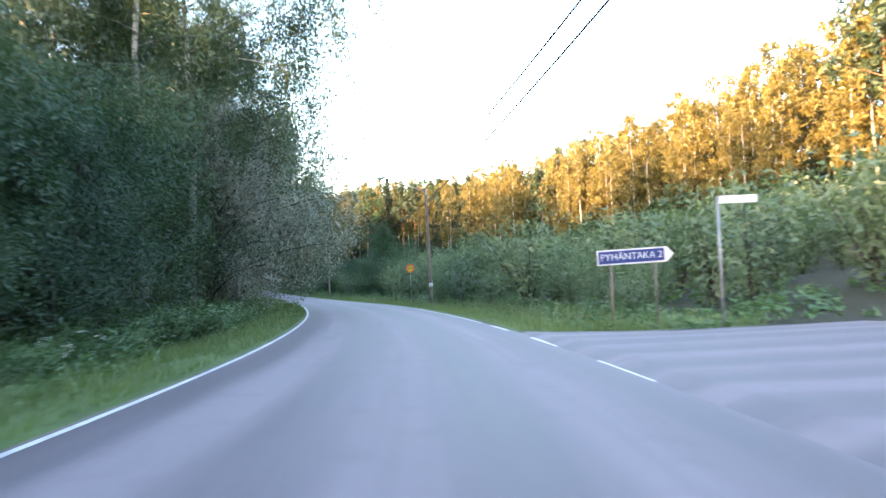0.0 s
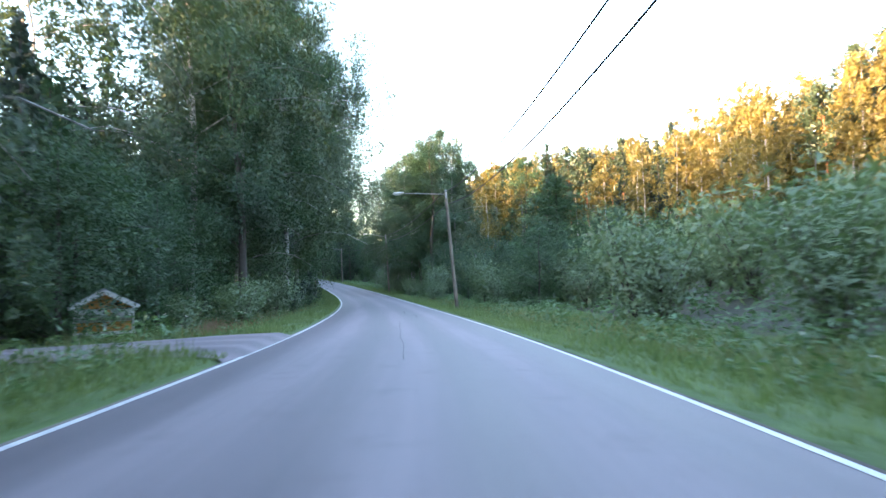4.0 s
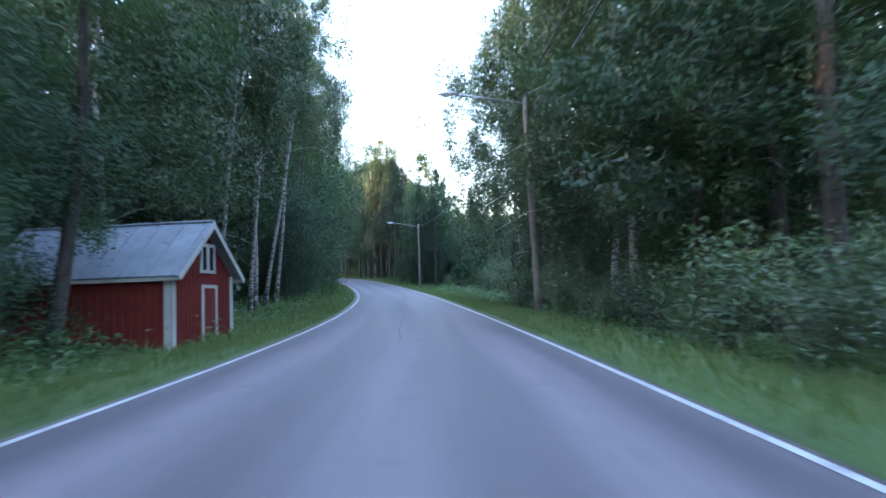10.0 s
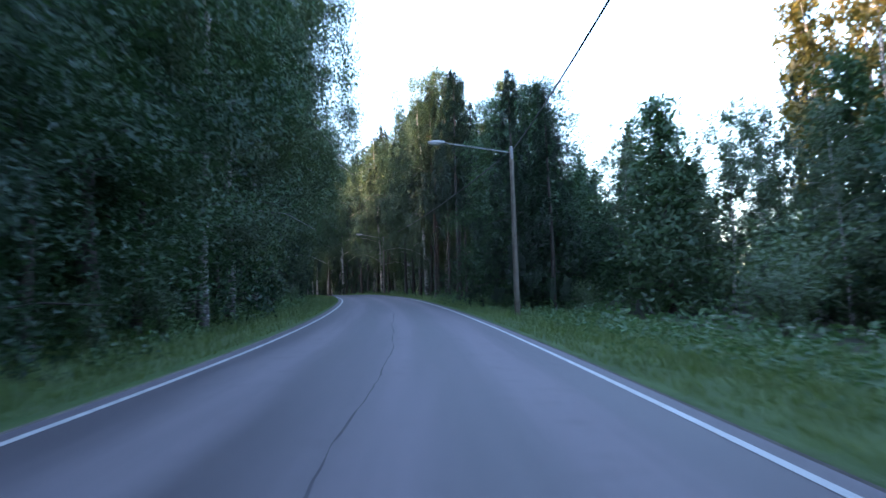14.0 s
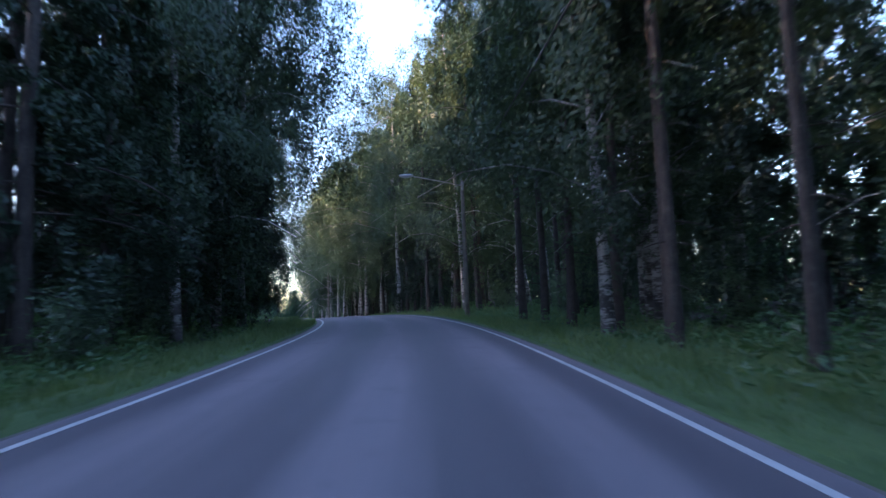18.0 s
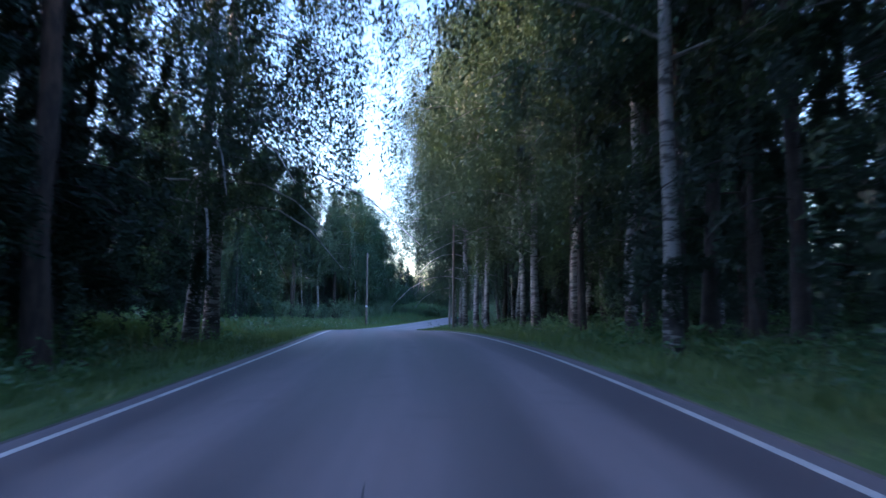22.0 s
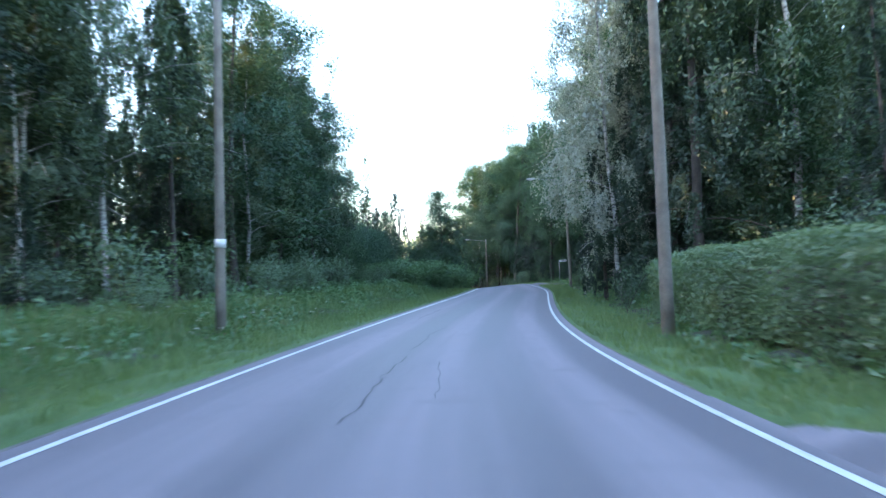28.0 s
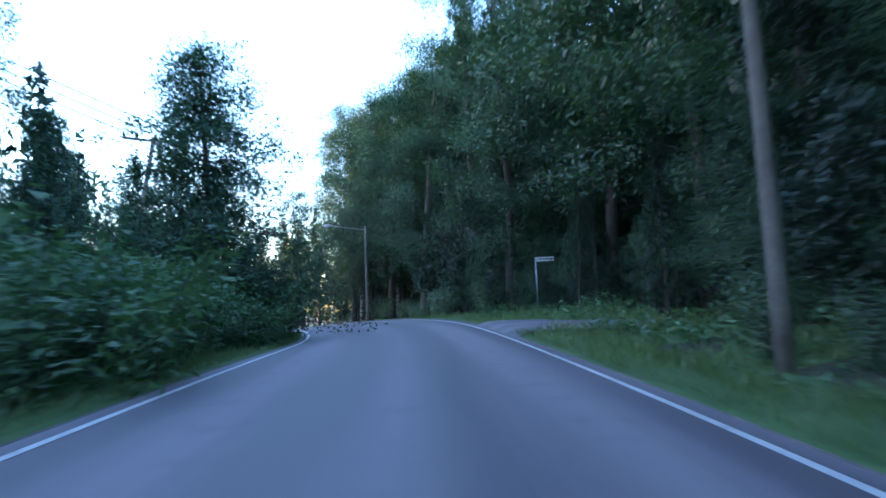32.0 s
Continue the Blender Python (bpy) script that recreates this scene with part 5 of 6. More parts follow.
umbels("fireweed", 52, [(428, 442, 6.2, 8.4, 0.9), (150, 160, 6.5, 8.5, 0.3)], "purple fireweed in bloom among the verge herbs", M_PURPLE)


def hedge(s0, s1, u0, u1, height):
    """Clipped hedge: a dark twiggy core under a close skin of leaves."""
    rng = np.random.default_rng(61)
    top = new("hedge")
    n = 60000
    s = rng.uniform(s0, s1, n)
    face = rng.uniform(size=n)
    u = np.where(face < 0.45, u0 + rng.normal(size=n) * 0.07, np.where(face < 0.8, rng.uniform(u0, u1, n), u1))
    zz = np.where((face >= 0.45) & (face < 0.8), height + rng.normal(size=n) * 0.06, height * rng.uniform(0.02, 1.0, n))
    ends = rng.uniform(size=n) < 0.16
    s = np.where(ends, np.where(rng.uniform(size=n) < 0.5, s0, s1), s)
    u = np.where(ends, rng.uniform(u0, u1, n), u)
    zz = np.where(ends, height * rng.uniform(0.02, 1.0, n), zz)
    u = u + 0.12 * np.sin(s * 1.3) * np.sin(zz * 2.0)
    rim = np.abs(2 * (u - (u0 + u1) / 2) / (u1 - u0))
    zz = zz * (1 - 0.16 * np.clip(rim, 0, 1) ** 4) + 0.06 * np.sin(s * 0.9)
    s = s + rng.normal(size=n) * 0.06
    x, y, h = on_road(s, u)
    g = ground_z(*on_road(s, np.full(n, (u0 + u1) / 2))[:2])
    v, f = leaf_tris(rng, np.stack([x, y, g + zz], axis=1), 0.088, 0.1)
    part("foliage", mesh_np("foliage", v, f, [M_SCRUB_LEAF]), top)
    ss = np.linspace(s0 + 0.4, s1 - 0.4, 12)
    ring = []
    for k, (uu, zf) in enumerate(((u0 + 0.35, -0.1), (u0 + 0.45, height - 0.55), (u1 - 0.4, height - 0.55), (u1 - 0.3, -0.1))):
        x, y, h = on_road(ss, np.full(12, uu))
        g = ground_z(*on_road(ss, np.full(12, (u0 + u1) / 2))[:2])
        ring.append(np.stack([x, y, g + zf], axis=1))
    v = np.stack(ring, axis=1).reshape(-1, 3)
    q = [(i * 4 + a, i * 4 + (a + 1) % 4, (i + 1) * 4 + (a + 1) % 4, (i + 1) * 4 + a) for i in range(11) for a in range(4)] + [(0, 1, 2, 3), (47, 46, 45, 44)]
    part("core", mesh_np("core", v, np.array(q), [M_BARK]), top, "dark twiggy core")
    tagged(top, "long clipped green hedge beside the road", "hedge")


hedge(379.5, 398.5, 6.6, 8.4, 2.15)


# ---------------------------------------------------------------- street furniture
M_SIGN_YELLOW = rough_material("sign_yellow", (0.540, 0.315, 0.015), (0.637, 0.390, 0.022), 2.0, 20.0, 0.45, bump=0.02)
M_SIGN_RED = rough_material("sign_red", (0.375, 0.015, 0.011), (0.465, 0.022, 0.015), 2.0, 20.0, 0.45, bump=0.02)
M_SIGN_BLUE = rough_material("sign_blue", (0.015, 0.026, 0.120), (0.022, 0.038, 0.165), 2.0, 20.0, 0.4, bump=0.02)
M_SIGN_WHITE = rough_material("sign_white", (0.465, 0.465, 0.465), (0.585, 0.585, 0.578), 2.0, 20.0, 0.45, bump=0.02)
M_BLACK = rough_material("sign_black", (0.009, 0.009, 0.009), (0.015, 0.015, 0.015), 2.0, 20.0, 0.5, bump=0.02)
M_RED_WOOD = rough_material("red_ochre_boards", (0.120, 0.015, 0.012), (0.203, 0.026, 0.021), 1.2, 14.0, 0.85, bump=0.3, stain=(0.090, 0.022, 0.019))
M_WHITE_WOOD = rough_material("white_painted_wood", (0.375, 0.375, 0.360), (0.562, 0.555, 0.525), 1.5, 16.0, 0.7, bump=0.2, stain=(0.262, 0.247, 0.225))
M_ORANGE_WOOD = rough_material("ochre_panel", (0.315, 0.128, 0.022), (0.435, 0.195, 0.038), 1.5, 16.0, 0.6, bump=0.1)
M_SHEET = rough_material("weathered_sheet_roof", (0.170, 0.195, 0.230), (0.300, 0.330, 0.370), 0.8, 12.0, 0.45, bump=0.15, stain=(0.10, 0.115, 0.115))
M_ROOF = rough_material("weathered_roof", (0.120, 0.135, 0.158), (0.225, 0.247, 0.277), 0.8, 12.0, 0.5, bump=0.2, stain=(0.090, 0.098, 0.090))
M_DARK_GLASS = rough_material("dark_window", (0.011, 0.013, 0.015), (0.022, 0.026, 0.030), 1.0, 10.0, 0.15, bump=0.0)
M_GREEN_PLASTIC = rough_material("green_plastic", (0.011, 0.038, 0.026), (0.022, 0.064, 0.045), 1.5, 12.0, 0.5, bump=0.05)
M_MINT_PLASTIC = rough_material("pale_green_lid", (0.075, 0.225, 0.165), (0.120, 0.300, 0.225), 1.5, 12.0, 0.5, bump=0.05)
M_BRICK = rough_material("red_brick", (0.120, 0.045, 0.034), (0.195, 0.075, 0.056), 3.0, 20.0, 0.9, bump=0.4)


def text_mesh(name, words, size, mat):
    cu = bpy.data.curves.new(name, "FONT")
    cu.body, cu.size, cu.align_x, cu.align_y, cu.extrude = words, size, "CENTER", "CENTER", 0.002
    ob = new(name, cu)
    me = bpy.data.meshes.new_from_object(ob.evaluated_get(bpy.context.evaluated_depsgraph_get()))
    bpy.data.objects.remove(ob)
    me.materials.clear()
    me.materials.append(mat)
    return me


def disc_mesh(name, r0, r1, depth, mat, sides=40):
    """A disc (r0 = 0) or ring in the x-z plane, facing -y."""
    bm = bmesh.new()
    if r0 == 0:
        bmesh.ops.create_cone(bm, cap_ends=True, segments=sides, radius1=r1, radius2=r1, depth=depth, matrix=Matrix.Rotation(radians(90), 4, "X"))
    else:
        rings = []
        for y in (-depth / 2, depth / 2):
            rings.append([[bm.verts.new((r * math.cos(k * 2 * math.pi / sides), y, r * math.sin(k * 2 * math.pi / sides))) for k in range(sides)] for r in (r0, r1)])
        for k in range(sides):
            j = (k + 1) % sides
            for a, b in ((rings[0][0], rings[0][1]), (rings[0][1], rings[1][1]), (rings[1][1], rings[1][0]), (rings[1][0], rings[0][0])):
                bm.faces.new((a[k], a[j], b[j], b[k]))
        bmesh.ops.recalc_face_normals(bm, faces=bm.faces[:])
    return mesh_bm(name, bm, mat)


def place(x, y, towards, sink=0.0, lean=(0, 0)):
    """Pose on the ground at x, y, its local +y along a heading in degrees."""
    return pose(x, y, float(ground_z(x, y)[0]) - sink, lean[0], lean[1], towards)


def heading_near(x, y):
    idx, u, _ = nearest(x, y)
    return math.degrees(RH[idx[0]]), float(u[0])


def street_lamp(x, y, height, arm=3.0, radius=0.13, lean=(0, 0), band=0.0, lamp=True, label="", rise=0.32):
    """Wooden pole with a steel arm over the road and a flat lamp head."""
    head, u = heading_near(x, y)
    top = new("street_lamp" if lamp else "utility_pole")
    top.matrix_basis = place(x, y, head, 0.0, lean)
    z = np.linspace(-0.4, height, 7)
    part("pole", tube_mesh("pole", np.stack([0 * z, 0 * z, z], 1), radius * (1.0 - 0.32 * (z / height)), M_POLE, 10), top)
    sg = -1 if u > 0 else 1
    if lamp:
        t = np.linspace(0, 1, 7)
        part("arm", tube_mesh("arm", np.stack([sg * t * arm, 0 * t, height - 0.25 + rise * t], 1), np.full(7, 0.028), M_STEEL, 6), top, "thin galvanised steel arm")
        bm = bmesh.new()
        bmesh.ops.create_uvsphere(bm, u_segments=14, v_segments=8, radius=1.0, matrix=Matrix.Translation((sg * (arm + 0.25), 0, height - 0.24 + rise)) @ Matrix.Diagonal((0.42, 0.14, 0.09, 1)))
        head_ob = part("lamp_head", mesh_bm("lamp_head", bm, M_LAMP), top, "pale oval lamp head")
        bm = bmesh.new()
        bmesh.ops.create_uvsphere(bm, u_segments=12, v_segments=6, radius=1.0, matrix=Matrix.Translation((sg * (arm + 0.3), 0, height - 0.29 + rise)) @ Matrix.Diagonal((0.28, 0.11, 0.09, 1)))
        part("lens", mesh_bm("lens", bm, M_SIGN_WHITE), head_ob)
        part("bracket", box_mesh("bracket", (0.1, 0.34, 0.5), M_STEEL, (0, 0, height - 0.3), 0.01), top)
    if band:
        z = np.array([band, band + 0.25])
        part("marker_band", tube_mesh("marker_band", np.stack([0 * z, 0 * z, z], 1), np.full(2, radius * 0.99 + 0.006), M_SIGN_WHITE, 10), top, "small white marker plate")
    part("pole_cap", tube_mesh("pole_cap", [(0, 0, height - 0.02), (0, 0, height + 0.05)], [radius * 0.72, radius * 0.3], M_STEEL, 10), top)
    return tagged(top, label or ("weathered wooden street lamp pole with steel arm on the verge" if lamp else "tall weathered wooden utility pole on the verge"), "street lamp" if lamp else "utility pole", "street lamps along the road" if lamp else "utility poles")


lamp_a = street_lamp(-0.9, 49.6, 8.4, 2.8, 0.13, (1.0, -1.5), 1.55, rise=1.05)
lamp_b = street_lamp(-15.5, 96.9, 8.3, 3.0, 0.135, (0, -3.5))
lamp_d = street_lamp(-36.9, 152.8, 8.9, 2.8, 0.14, (0, -1.5), rise=0.5)
lamp_e = street_lamp(-63.8, 205.7, 7.9, 3.2, 0.13, rise=0.5)
lamp_g = street_lamp(-100.8, 255.5, 7.75, 2.9, 0.14, rise=0.55)
lamp_m = street_lamp(-147.3, 294.7, 8.5, 3.0, 0.09, lamp=False, label="slim grey pole standing among birches by the verge")
lamp_r = street_lamp(-183.4, 329.1, 10.6, 2.6, 0.16, rise=0.55)
lamp_n = street_lamp(-212.0, 368.3, 10.4, 2.8, 0.14, (0, -1.2))
lamp_o = street_lamp(-247.8, 399.0, 7.5, 2.7, 0.12)
pole_h = street_lamp(-195.0, 324.0, 10.3, radius=0.16, lamp=False, band=2.7)
pole_0 = street_lamp(7.5, -14.0, 9.0, radius=0.15, lamp=False)


def power_pole(x, y, height, towards, arms=1):
    top = new("power_pole")
    top.matrix_basis = place(x, y, towards)
    z = np.linspace(-0.4, height, 6)
    part("pole", tube_mesh("pole", np.stack([0 * z, 0 * z, z], 1), np.linspace(0.15, 0.10, 6), M_POLE, 10), top)
    for k in range(arms):
        bar = part("crossarm", box_mesh("crossarm", (1.7, 0.1, 0.12), M_POLE, (0, 0.14, height - 0.4 - 0.5 * k), 0.01), top)
        for dx in (-0.75, -0.35, 0.35, 0.75):
            part("insulator", tube_mesh("insulator", [(dx, 0.14, height - 0.34 - 0.5 * k), (dx, 0.14, height - 0.26 - 0.5 * k), (dx, 0.14, height - 0.16 - 0.5 * k)], [0.05, 0.06, 0.03], M_SIGN_WHITE, 8), bar)
    return tagged(top, "weathered wooden power pole with crossarm among scrub", "power pole", "power poles in the scrub")


power_pole(-43.5, 218.8, 9.8, 30)
power_pole(-40.8, 217.0, 9.0, 30)
power_pole(-13.0, 158.0, 10.5, 25)


def a_frame_pylon(x, y, height, towards):
    top = new("power_pylon")
    top.matrix_basis = place(x, y, towards)
    for sg in (-1, 1):
        part("leg", tube_mesh("leg", [(sg * 1.9, 0, -0.4), (sg * 0.95, 0, height * 0.5), (sg * 0.12, 0, height)], [0.16, 0.14, 0.11], M_POLE, 10), top)
    part("brace", box_mesh("brace", (2.1, 0.1, 0.14), M_POLE, (0, 0.12, height * 0.5), 0.01), top)
    bar = part("crossarm", box_mesh("crossarm", (3.6, 0.12, 0.14), M_POLE, (0, 0.1, height - 0.1), 0.01), top)
    for dx in (-1.7, 0.0, 1.7):
        part("insulator", tube_mesh("insulator", [(dx, 0.1, height - 0.05), (dx, 0.1, height + 0.12), (dx, 0.1, height + 0.25)], [0.06, 0.08, 0.04], M_BLACK, 8), bar)
    return tagged(top, "wooden A-frame power pylon rising above the trees", "power pylon")


pylon = a_frame_pylon(-246.5, 380.0, 10.6, 75)


def cable(p, q, sag, radius=0.028, name="overhead_cable"):
    t = np.linspace(0, 1, 25)
    pts = np.outer(1 - t, p) + np.outer(t, q)
    pts[:, 2] -= 4 * sag * t * (1 - t)
    ob = new(name, tube_mesh(name, pts, np.full(25, radius), M_WIRE, 5))
    return tagged(ob, "dark overhead cable strung between poles", "cable", "overhead cables")


def pole_top(ob, height, dx=0.0, dz=0.0):
    return np.array(ob.matrix_basis @ Vector((dx, 0, height + dz)))


for dx, dz in ((-0.12, -0.1), (0.12, -0.9)):
    cable(pole_top(pole_0, 9.0, 0.1, 0.5 * dz - 0.4), pole_top(lamp_a, 8.4, dx, dz), 0.5)
    cable(pole_top(lamp_a, 8.4, dx, dz), pole_top(lamp_b, 8.3, dx, dz), 1.3)
    cable(pole_top(lamp_b, 8.3, dx, dz), pole_top(lamp_d, 8.9, dx, dz), 0.6)
cable(pole_top(lamp_d, 8.9, 0.1, -0.1), pole_top(lamp_e, 7.9, 0.1, -0.1), 1.2)
cable(pole_top(lamp_e, 7.9, 0.1, -0.1), pole_top(lamp_g, 7.75, 0.1, -0.1), 0.5)
next_pylon = a_frame_pylon(-252.0, 347.0, 21.5, 75)
for dx in (-1.7, 0.0, 1.7):
    cable(pole_top(pylon, 10.6, dx, 0.25), pole_top(next_pylon, 21.5, dx, 0.25), 0.5, 0.03)


def speed_sign(x, y):
    head, u = heading_near(x, y)
    top = new("speed_limit_sign")
    top.matrix_basis = place(x, y, head)
    part("post", tube_mesh("post", [(0, 0.05, -0.3), (0, 0.05, 3.1)], [0.03, 0.03], M_STEEL, 10), top, "grey steel post")
    plate = part("plate", disc_mesh("plate", 0, 0.33, 0.02, M_SIGN_YELLOW), top, "round yellow plate")
    plate.matrix_basis = pose(0, 0, 2.85)
    rim = part("border", disc_mesh("border", 0.245, 0.315, 0.012, M_SIGN_RED), plate, "red border ring")
    rim.matrix_basis = pose(0, -0.014, 0)
    num = part("number", text_mesh("number", "60", 0.34, M_BLACK), plate, "black number 60")
    num.matrix_basis = pose(0, -0.014, 0, 90, 0, 0)
    return tagged(top, "round yellow speed limit sign with red border reading 60", "road sign")


speed_sign(-2.5, 53.5)


def direction_sign(s, u, turn):
    top = new("direction_sign")
    top.matrix_basis = stand_at(s, u, turn)
    for dx in (-0.68,):
        part("post", tube_mesh("post", [(dx, 0.05, -0.3), (dx, 0.05, 2.14)], [0.04, 0.04], M_POLE, 10), top, "weathered grey post")
    part("post", tube_mesh("post", [(0.55, 0.05, -0.3), (0.55, 0.05, 2.14)], [0.03, 0.03], M_POLE, 10), top)

    def arrow(name, l, h, tip, depth, mat, y):
        bm = bmesh.new()
        pts = [(-l / 2, -h / 2), (l / 2 - tip, -h / 2), (l / 2, 0), (l / 2 - tip, h / 2), (-l / 2, h / 2)]
        front, back = [bm.verts.new((px, y - depth / 2, pz)) for px, pz in pts], [bm.verts.new((px, y + depth / 2, pz)) for px, pz in pts]
        bm.faces.new(front)
        bm.faces.new(back[::-1])
        for k in range(5):
            j = (k + 1) % 5
            bm.faces.new((front[j], front[k], back[k], back[j]))
        bmesh.ops.recalc_face_normals(bm, faces=bm.faces[:])
        return mesh_bm(name, bm, mat)

    plate = part("plate", arrow("plate", 2.15, 0.42, 0.22, 0.03, M_SIGN_WHITE, 0), top, "white arrow-shaped border plate")
    plate.matrix_basis = pose(0, 0, 1.98, 0, -2.0, 0)
    field = part("field", box_mesh("field", (1.82, 0.008, 0.34), M_SIGN_BLUE, (-0.12, 0, 0)), plate, "dark blue field")
    field.matrix_basis = pose(0, -0.022, 0)
    words = part("lettering", text_mesh("lettering", "PYHÄNTAKA 2", 0.26, M_SIGN_WHITE), plate, "white lettering")
    words.matrix_basis = pose(-0.12, -0.03, 0, 90, 0, 0)
    return tagged(top, "blue and white arrow sign reading PYHÄNTAKA 2 at the junction", "road sign")


direction_sign(19.0, 6.6, -4)


def name_sign(top, width, height, plate_h=0.22, bars=True):
    part("post", tube_mesh("post", [(0, 0, -0.3), (0, 0, height + 0.1)], [0.035, 0.035], M_STEEL, 10), top, "grey steel post")
    plate = part("plate", box_mesh("plate", (width, 0.02, plate_h), M_SIGN_WHITE, (width / 2 + 0.04, 0, 0), 0.004), top, "white name plate")
    plate.matrix_basis = pose(0, 0, height)
    if bars:
        n = 9
        for k in range(n):
            part("bar", box_mesh("bar", (width * 0.055, 0.006, plate_h * 0.4), M_BLACK, (0.12 + width * 0.85 * k / n + 0.04, -0.014, 0)), plate)
    return tagged(top, "white street name plate on a steel post beside the side road", "street sign")


street_sign = new("street_sign")
street_sign.matrix_basis = place(-226.9, 388.4, 36)
name_sign(street_sign, 0.85, 2.75)
second_sign = new("street_sign")
second_sign.matrix_basis = stand_at(17.6, 8.3, -10)
name_sign(second_sign, 0.95, 3.3, 0.2, False)


# ---------------------------------------------------------------- red shed
def red_shed():
    """Gable towards the road; local +y runs back into the wood, x along the gable."""
    top = new("shed")
    h, u = heading_near(-44.5, 140.7)
    top.matrix_basis = pose(-44.9, 142.9, float(ground_z(-44.6, 142.6)[0]) - 0.05, 0, 0, h + 90 - 10)
    w, l, wall, ridge = 3.9, 5.6, 2.25, 3.75
    for y in (0.0, l):
        bm = bmesh.new()
        pts = [(-w / 2, 0), (w / 2, 0), (w / 2, wall), (0, ridge), (-w / 2, wall)]
        a = [bm.verts.new((x, y, z)) for x, z in pts]
        b = [bm.verts.new((x, y + (0.12 if y == 0 else -0.12), z)) for x, z in pts]
        bm.faces.new(a)
        bm.faces.new(b[::-1])
        for k in range(5):
            bm.faces.new((a[k], b[k], b[(k + 1) % 5], a[(k + 1) % 5]))
        bmesh.ops.recalc_face_normals(bm, faces=bm.faces[:])
        part("gable_wall", mesh_bm("gable_wall", bm, M_RED_WOOD), top, "red painted board gable")
    for sg in (-1, 1):
        part("side_wall", box_mesh("side_wall", (0.12, l - 0.24, wall), M_RED_WOOD, (sg * (w / 2 - 0.06), l / 2, wall / 2)), top, "red painted board wall")
    board = box_mesh("batten", (0.05, 0.025, 1.0), M_RED_WOOD, (0, 0, 0.5))
    for k in range(17):
        x = -w / 2 + 0.18 + k * (w - 0.36) / 16
        z1 = wall + (ridge - wall) * (1 - abs(x) / (w / 2)) - 0.04
        ob = part("batten", board, top)
        ob.matrix_basis = pose(x, -0.012, 0.1) @ Matrix.Diagonal((1, 1, z1 - 0.1, 1))
    for k, sg in [(k, sg) for k in range(22) for sg in (-1, 1)]:
        ob = part("batten", board, top)
        ob.matrix_basis = pose(sg * (w / 2 + 0.012), 0.2 + k * (l - 0.4) / 21, 0.1, 0, 0, 90) @ Matrix.Diagonal((1, 1, wall - 0.15, 1))
    for sg in (-1, 1):
        part("corner_board", box_mesh("corner_board", (0.2, 0.03, wall - 0.02), M_WHITE_WOOD, (sg * (w / 2 - 0.09), -0.04, wall / 2), 0.004), top, "white corner board")
        part("corner_board", box_mesh("corner_board", (0.03, 0.2, wall - 0.06), M_WHITE_WOOD, (sg * (w / 2 + 0.04), 0.08, wall / 2 - 0.03), 0.004), top)
        slope = math.hypot(w / 2, ridge - wall)
        ang = math.degrees(math.atan2(ridge - wall, w / 2))
        roof = part("roof", box_mesh("roof", (slope + 0.4, l + 0.7, 0.06), M_SHEET, (0, 0, 0), 0.01), top, "weathered blue-grey sheet roof")
        roof.matrix_basis = pose(sg * (w / 4 + 0.08), l / 2, (wall + ridge) / 2 + 0.02, 0, sg * ang, 0)
        ridges = box_mesh("seam", (slope + 0.38, 0.03, 0.03), M_SHEET)
        for k in range(9):
            ob = part("seam", ridges, roof)
            ob.matrix_basis = pose(0, -l / 2 - 0.2 + k * (l + 0.4) / 8, 0.045)
        barge = part("bargeboard", box_mesh("bargeboard", (slope + 0.36, 0.03, 0.16), M_WHITE_WOOD, (0, 0, 0), 0.004), top, "white bargeboard")
        barge.matrix_basis = pose(sg * (w / 4 + 0.06), -0.37, (wall + ridge) / 2 - 0.06, 0, sg * ang, 0)
        eave = part("fascia", box_mesh("fascia", (0.03, l + 0.68, 0.12), M_WHITE_WOOD, (sg * (w / 2 + 0.19), l / 2, wall - 0.16), 0.004), top, "white eave board")
    # hatch in the gable, door below
    def framed(name, cx, z0, z1, wd, mullion, filler, text):
        pane = part(name, box_mesh(name, (wd, 0.03, z1 - z0), filler, (cx, -0.03, (z0 + z1) / 2)), top, text)
        for sg in (-1, 1):
            part("frame", box_mesh("frame", (0.11, 0.05, z1 - z0 + 0.2), M_WHITE_WOOD, (cx + sg * (wd / 2 + 0.05), -0.05, (z0 + z1) / 2), 0.004), pane)
        part("frame", box_mesh("frame", (wd, 0.05, 0.1), M_WHITE_WOOD, (cx, -0.05, z1 + 0.05), 0.004), pane)
        part("frame", box_mesh("frame", (wd, 0.05, 0.1), M_WHITE_WOOD, (cx, -0.05, z0 - 0.05), 0.004), pane)
        if mullion:
            part("mullion", box_mesh("mullion", (0.16, 0.045, z1 - z0), M_WHITE_WOOD, (cx, -0.05, (z0 + z1) / 2), 0.004), pane)

    framed("window", 0.2, 2.4, 3.1, 0.74, True, M_DARK_GLASS, "small dark two-light window")
    framed("door", 0.3, 0.3, 1.85, 0.78, False, M_RED_WOOD, "red board door")
    return tagged(top, "small red wooden shed with white trim and weathered grey roof", "shed")


red_shed()


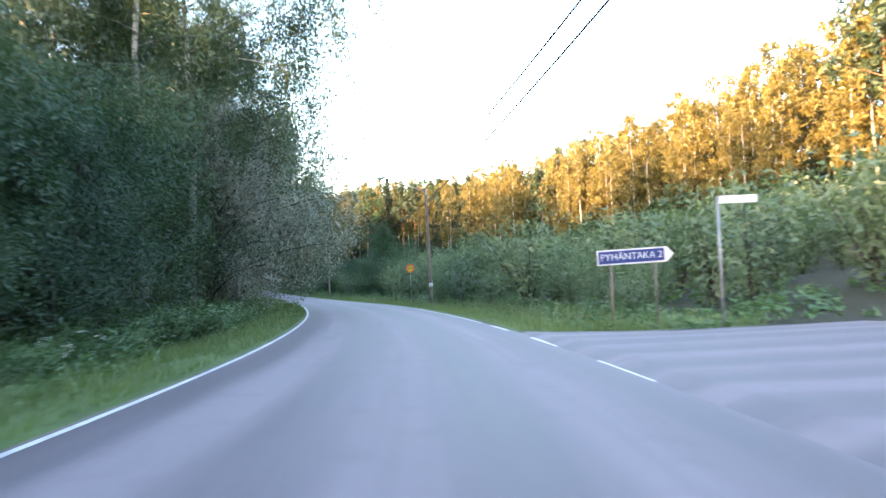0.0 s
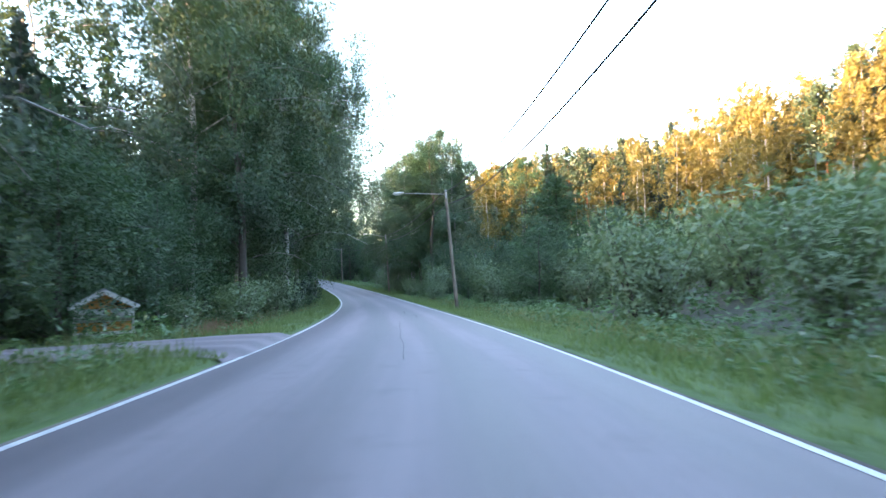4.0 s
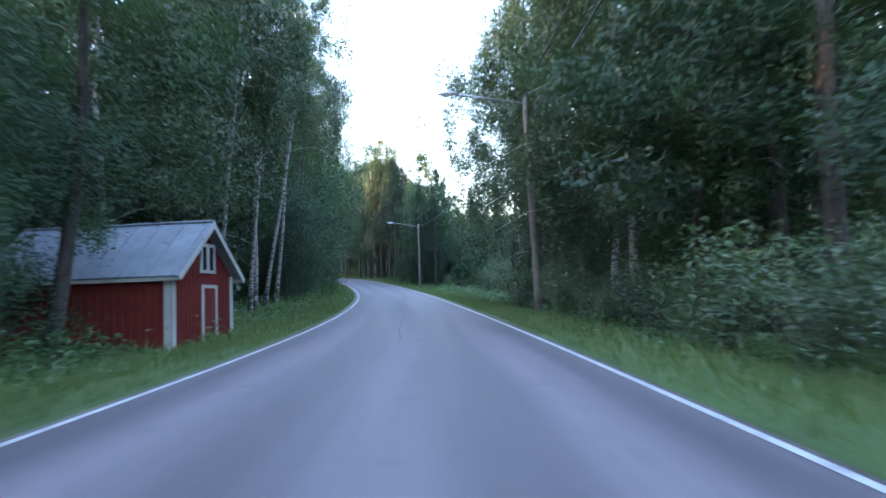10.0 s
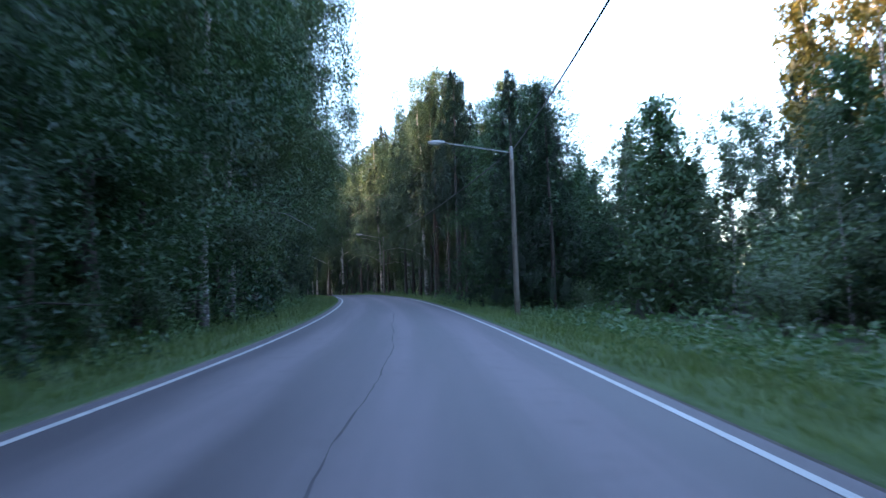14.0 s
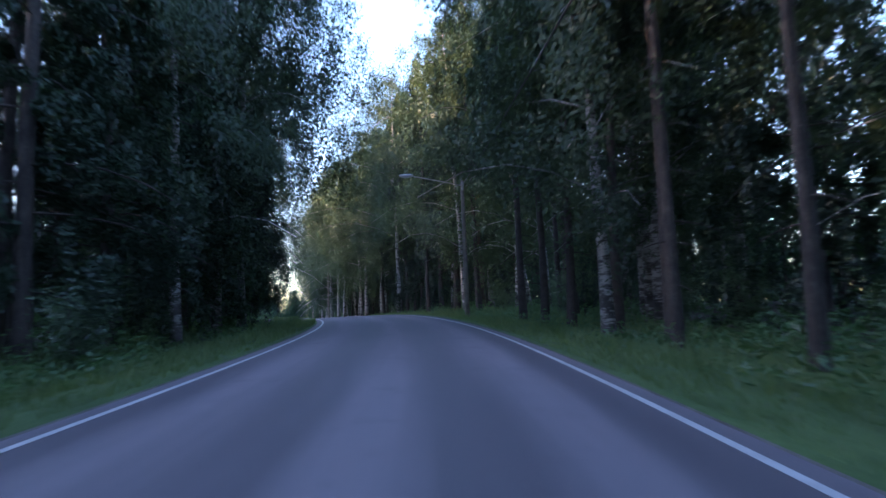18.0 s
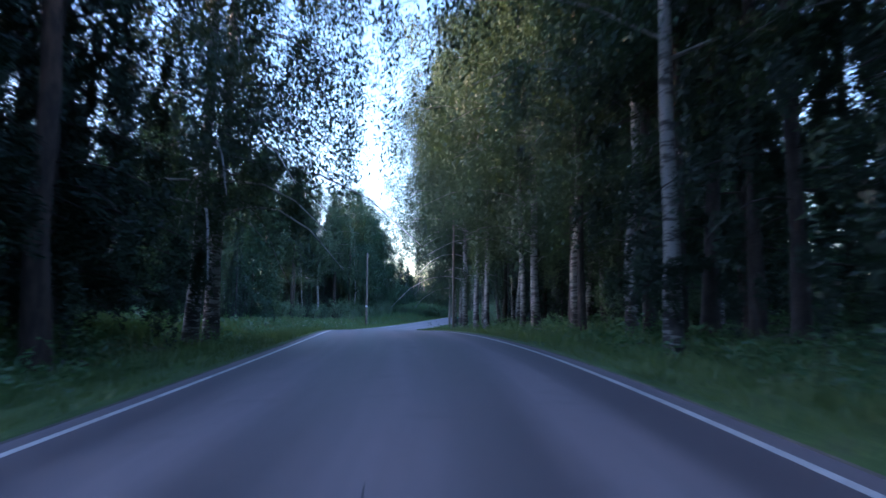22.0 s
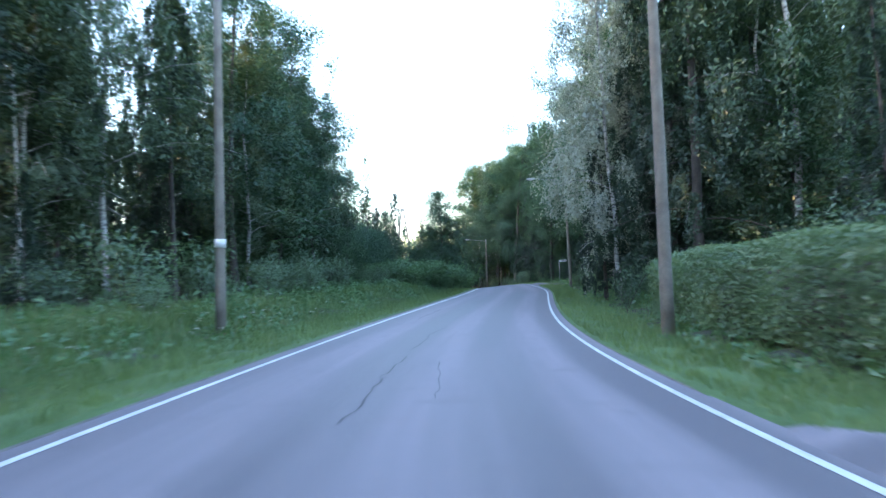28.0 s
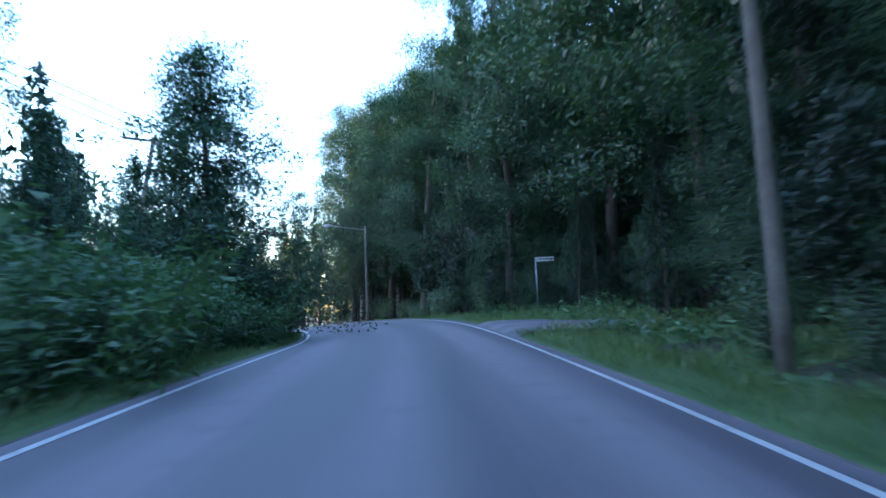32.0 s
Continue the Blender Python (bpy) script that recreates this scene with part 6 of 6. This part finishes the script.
# ---------------------------------------------------------------- small playhouse by the drive
def playhouse(x, y):
    top = new("playhouse")
    h, u = heading_near(x, y)
    top.matrix_basis = place(x, y, h + 25, 0.0)
    w, d, base, wall, ridge = 1.7, 1.2, 0.45, 1.35, 1.8
    for sx in (-1, 1):
        for dy in (0.1, d - 0.1):
            part("leg", box_mesh("leg", (0.1, 0.1, base + 0.3), M_WHITE_WOOD, (sx * (w / 2 - 0.1), dy, base / 2 - 0.15), 0.006), top)
        part("side_wall", box_mesh("side_wall", (0.06, d, wall - base), M_WHITE_WOOD, (sx * (w / 2), d / 2, (wall + base) / 2), 0.006), top, "white board side")
    part("floor_board", box_mesh("floor_board", (w + 0.1, d, 0.08), M_WHITE_WOOD, (0, d / 2, base), 0.006), top)
    part("back_panel", box_mesh("back_panel", (w - 0.06, 0.04, wall - base), M_WHITE_WOOD, (0, d - 0.05, (wall + base) / 2)), top)
    for sx in (-1, 1):
        part("panel", box_mesh("panel", (w / 2 - 0.12, 0.04, 0.3), M_ORANGE_WOOD, (sx * w / 4, 0.04, base + 0.22), 0.004), top, "ochre panel")
    part("rail", box_mesh("rail", (w - 0.06, 0.06, 0.12), M_POLE, (0, 0.02, base + 0.45), 0.004), top)
    band = part("board", box_mesh("board", (w - 0.06, 0.05, 0.26), M_WHITE_WOOD, (0, 0.03, base + 0.65), 0.004), top, "white front board")
    dial = part("disc", disc_mesh("disc", 0, 0.1, 0.03, M_ORANGE_WOOD, 20), band, "round brown disc")
    dial.matrix_basis = pose(0.1, -0.02, base + 0.66)
    part("post", box_mesh("post", (0.1, 0.06, 0.4), M_WHITE_WOOD, (0, 0.0, base + 0.22), 0.004), top)
    bm = bmesh.new()
    a = [bm.verts.new(p) for p in ((-w / 2, 0.05, wall - 0.1), (w / 2, 0.05, wall - 0.1), (0, 0.05, ridge - 0.05))]
    b = [bm.verts.new((v.co.x, 0.1, v.co.z)) for v in a]
    bm.faces.new(a)
    bm.faces.new(b[::-1])
    for k in range(3):
        bm.faces.new((a[k], b[k], b[(k + 1) % 3], a[(k + 1) % 3]))
    bmesh.ops.recalc_face_normals(bm, faces=bm.faces[:])
    part("gable", mesh_bm("gable", bm, M_ORANGE_WOOD), top, "ochre gable board")
    ang = math.degrees(math.atan2(ridge - wall, w / 2))
    for sx in (-1, 1):
        r = part("roof", box_mesh("roof", (math.hypot(w / 2, ridge - wall) + 0.25, d + 0.3, 0.05), M_ROOF, (0, 0, 0), 0.006), top, "dark felt roof")
        r.matrix_basis = pose(sx * (w / 4 + 0.07), d / 2, (wall + ridge) / 2 + 0.02, 0, sx * ang, 0)
        e = part("bargeboard", box_mesh("bargeboard", (math.hypot(w / 2, ridge - wall) + 0.24, 0.03, 0.1), M_WHITE_WOOD, (0, 0, 0), 0.004), top, "white scalloped bargeboard")
        e.matrix_basis = pose(sx * (w / 4 + 0.07), -0.16, (wall + ridge) / 2 - 0.03, 0, sx * ang, 0)
        for k in range(9):
            lobe = part("scallop", disc_mesh("scallop", 0, 0.055, 0.024, M_WHITE_WOOD, 12), e)
            lobe.matrix_basis = pose((k - 4) * 0.115, 0, -0.05)
    return tagged(top, "small white and ochre wooden playhouse on legs beside the drive", "playhouse")


playhouse(-21.5, 69.0)


# ---------------------------------------------------------------- bins on a low brick stand
def wheelie_bin(m):
    top = new("wheelie_bin")
    top.matrix_basis = m
    bm = bmesh.new()
    box_bm(bm, 0, 0, 0.52, 0.58, 0.66, 0.92)
    for v in bm.verts:
        if v.co.z < 0.5:
            v.co.x *= 0.8
            v.co.y *= 0.8
    part("body", mesh_bm("body", bm, M_GREEN_PLASTIC, 0.03), top, "dark green plastic body")
    part("lid", box_mesh("lid", (0.64, 0.76, 0.09), M_MINT_PLASTIC, (0, -0.02, 1.03), 0.03), top, "pale green lid")
    part("handle", tube_mesh("handle", [(-0.24, 0.4, 0.95), (0.24, 0.4, 0.95)], [0.018, 0.018], M_GREEN_PLASTIC, 8), top)
    for sx in (-1, 1):
        part("wheel", tube_mesh("wheel", [(sx * 0.2, 0.26, 0.11), (sx * 0.26, 0.26, 0.11)], [0.11, 0.11], M_BLACK, 14), top)
    return tagged(top, "dark green wheelie bin with pale green lid on a brick stand", "bin", "bins by the drive")


def bin_stand(s, u):
    top = new("bin_stand")
    m = stand_at(s, u, -10)
    top.matrix_basis = m
    part("slab", box_mesh("slab", (2.6, 1.5, 0.08), M_GRAVEL, (0, 0, 0.34), 0.01), top, "grey concrete slab")
    part("core", box_mesh("core", (2.36, 1.26, 0.5), M_GRAVEL, (0, 0, 0.05)), top)
    brick = box_mesh("brick", (0.25, 0.1, 0.068), M_BRICK, (0, 0, 0), 0.006)
    for row in range(4):
        for k in range(9):
            ob = part("brick", brick, top)
            ob.matrix_basis = pose(-1.1 + k * 0.262 + (0.1 if row % 2 else 0), -0.66, 0.02 + row * 0.078)
        for k in range(5):
            ob = part("brick", brick, top)
            ob.matrix_basis = pose(-1.22, -0.5 + k * 0.262, 0.02 + row * 0.078, 0, 0, 90)
    tagged(top, "low red brick stand with a concrete slab for bins", "bin stand")
    wheelie_bin(m @ pose(-0.55, 0, 0.38))
    wheelie_bin(m @ pose(0.5, 0.1, 0.38, 0, 0, 8))


bin_stand(369.5, 7.7)
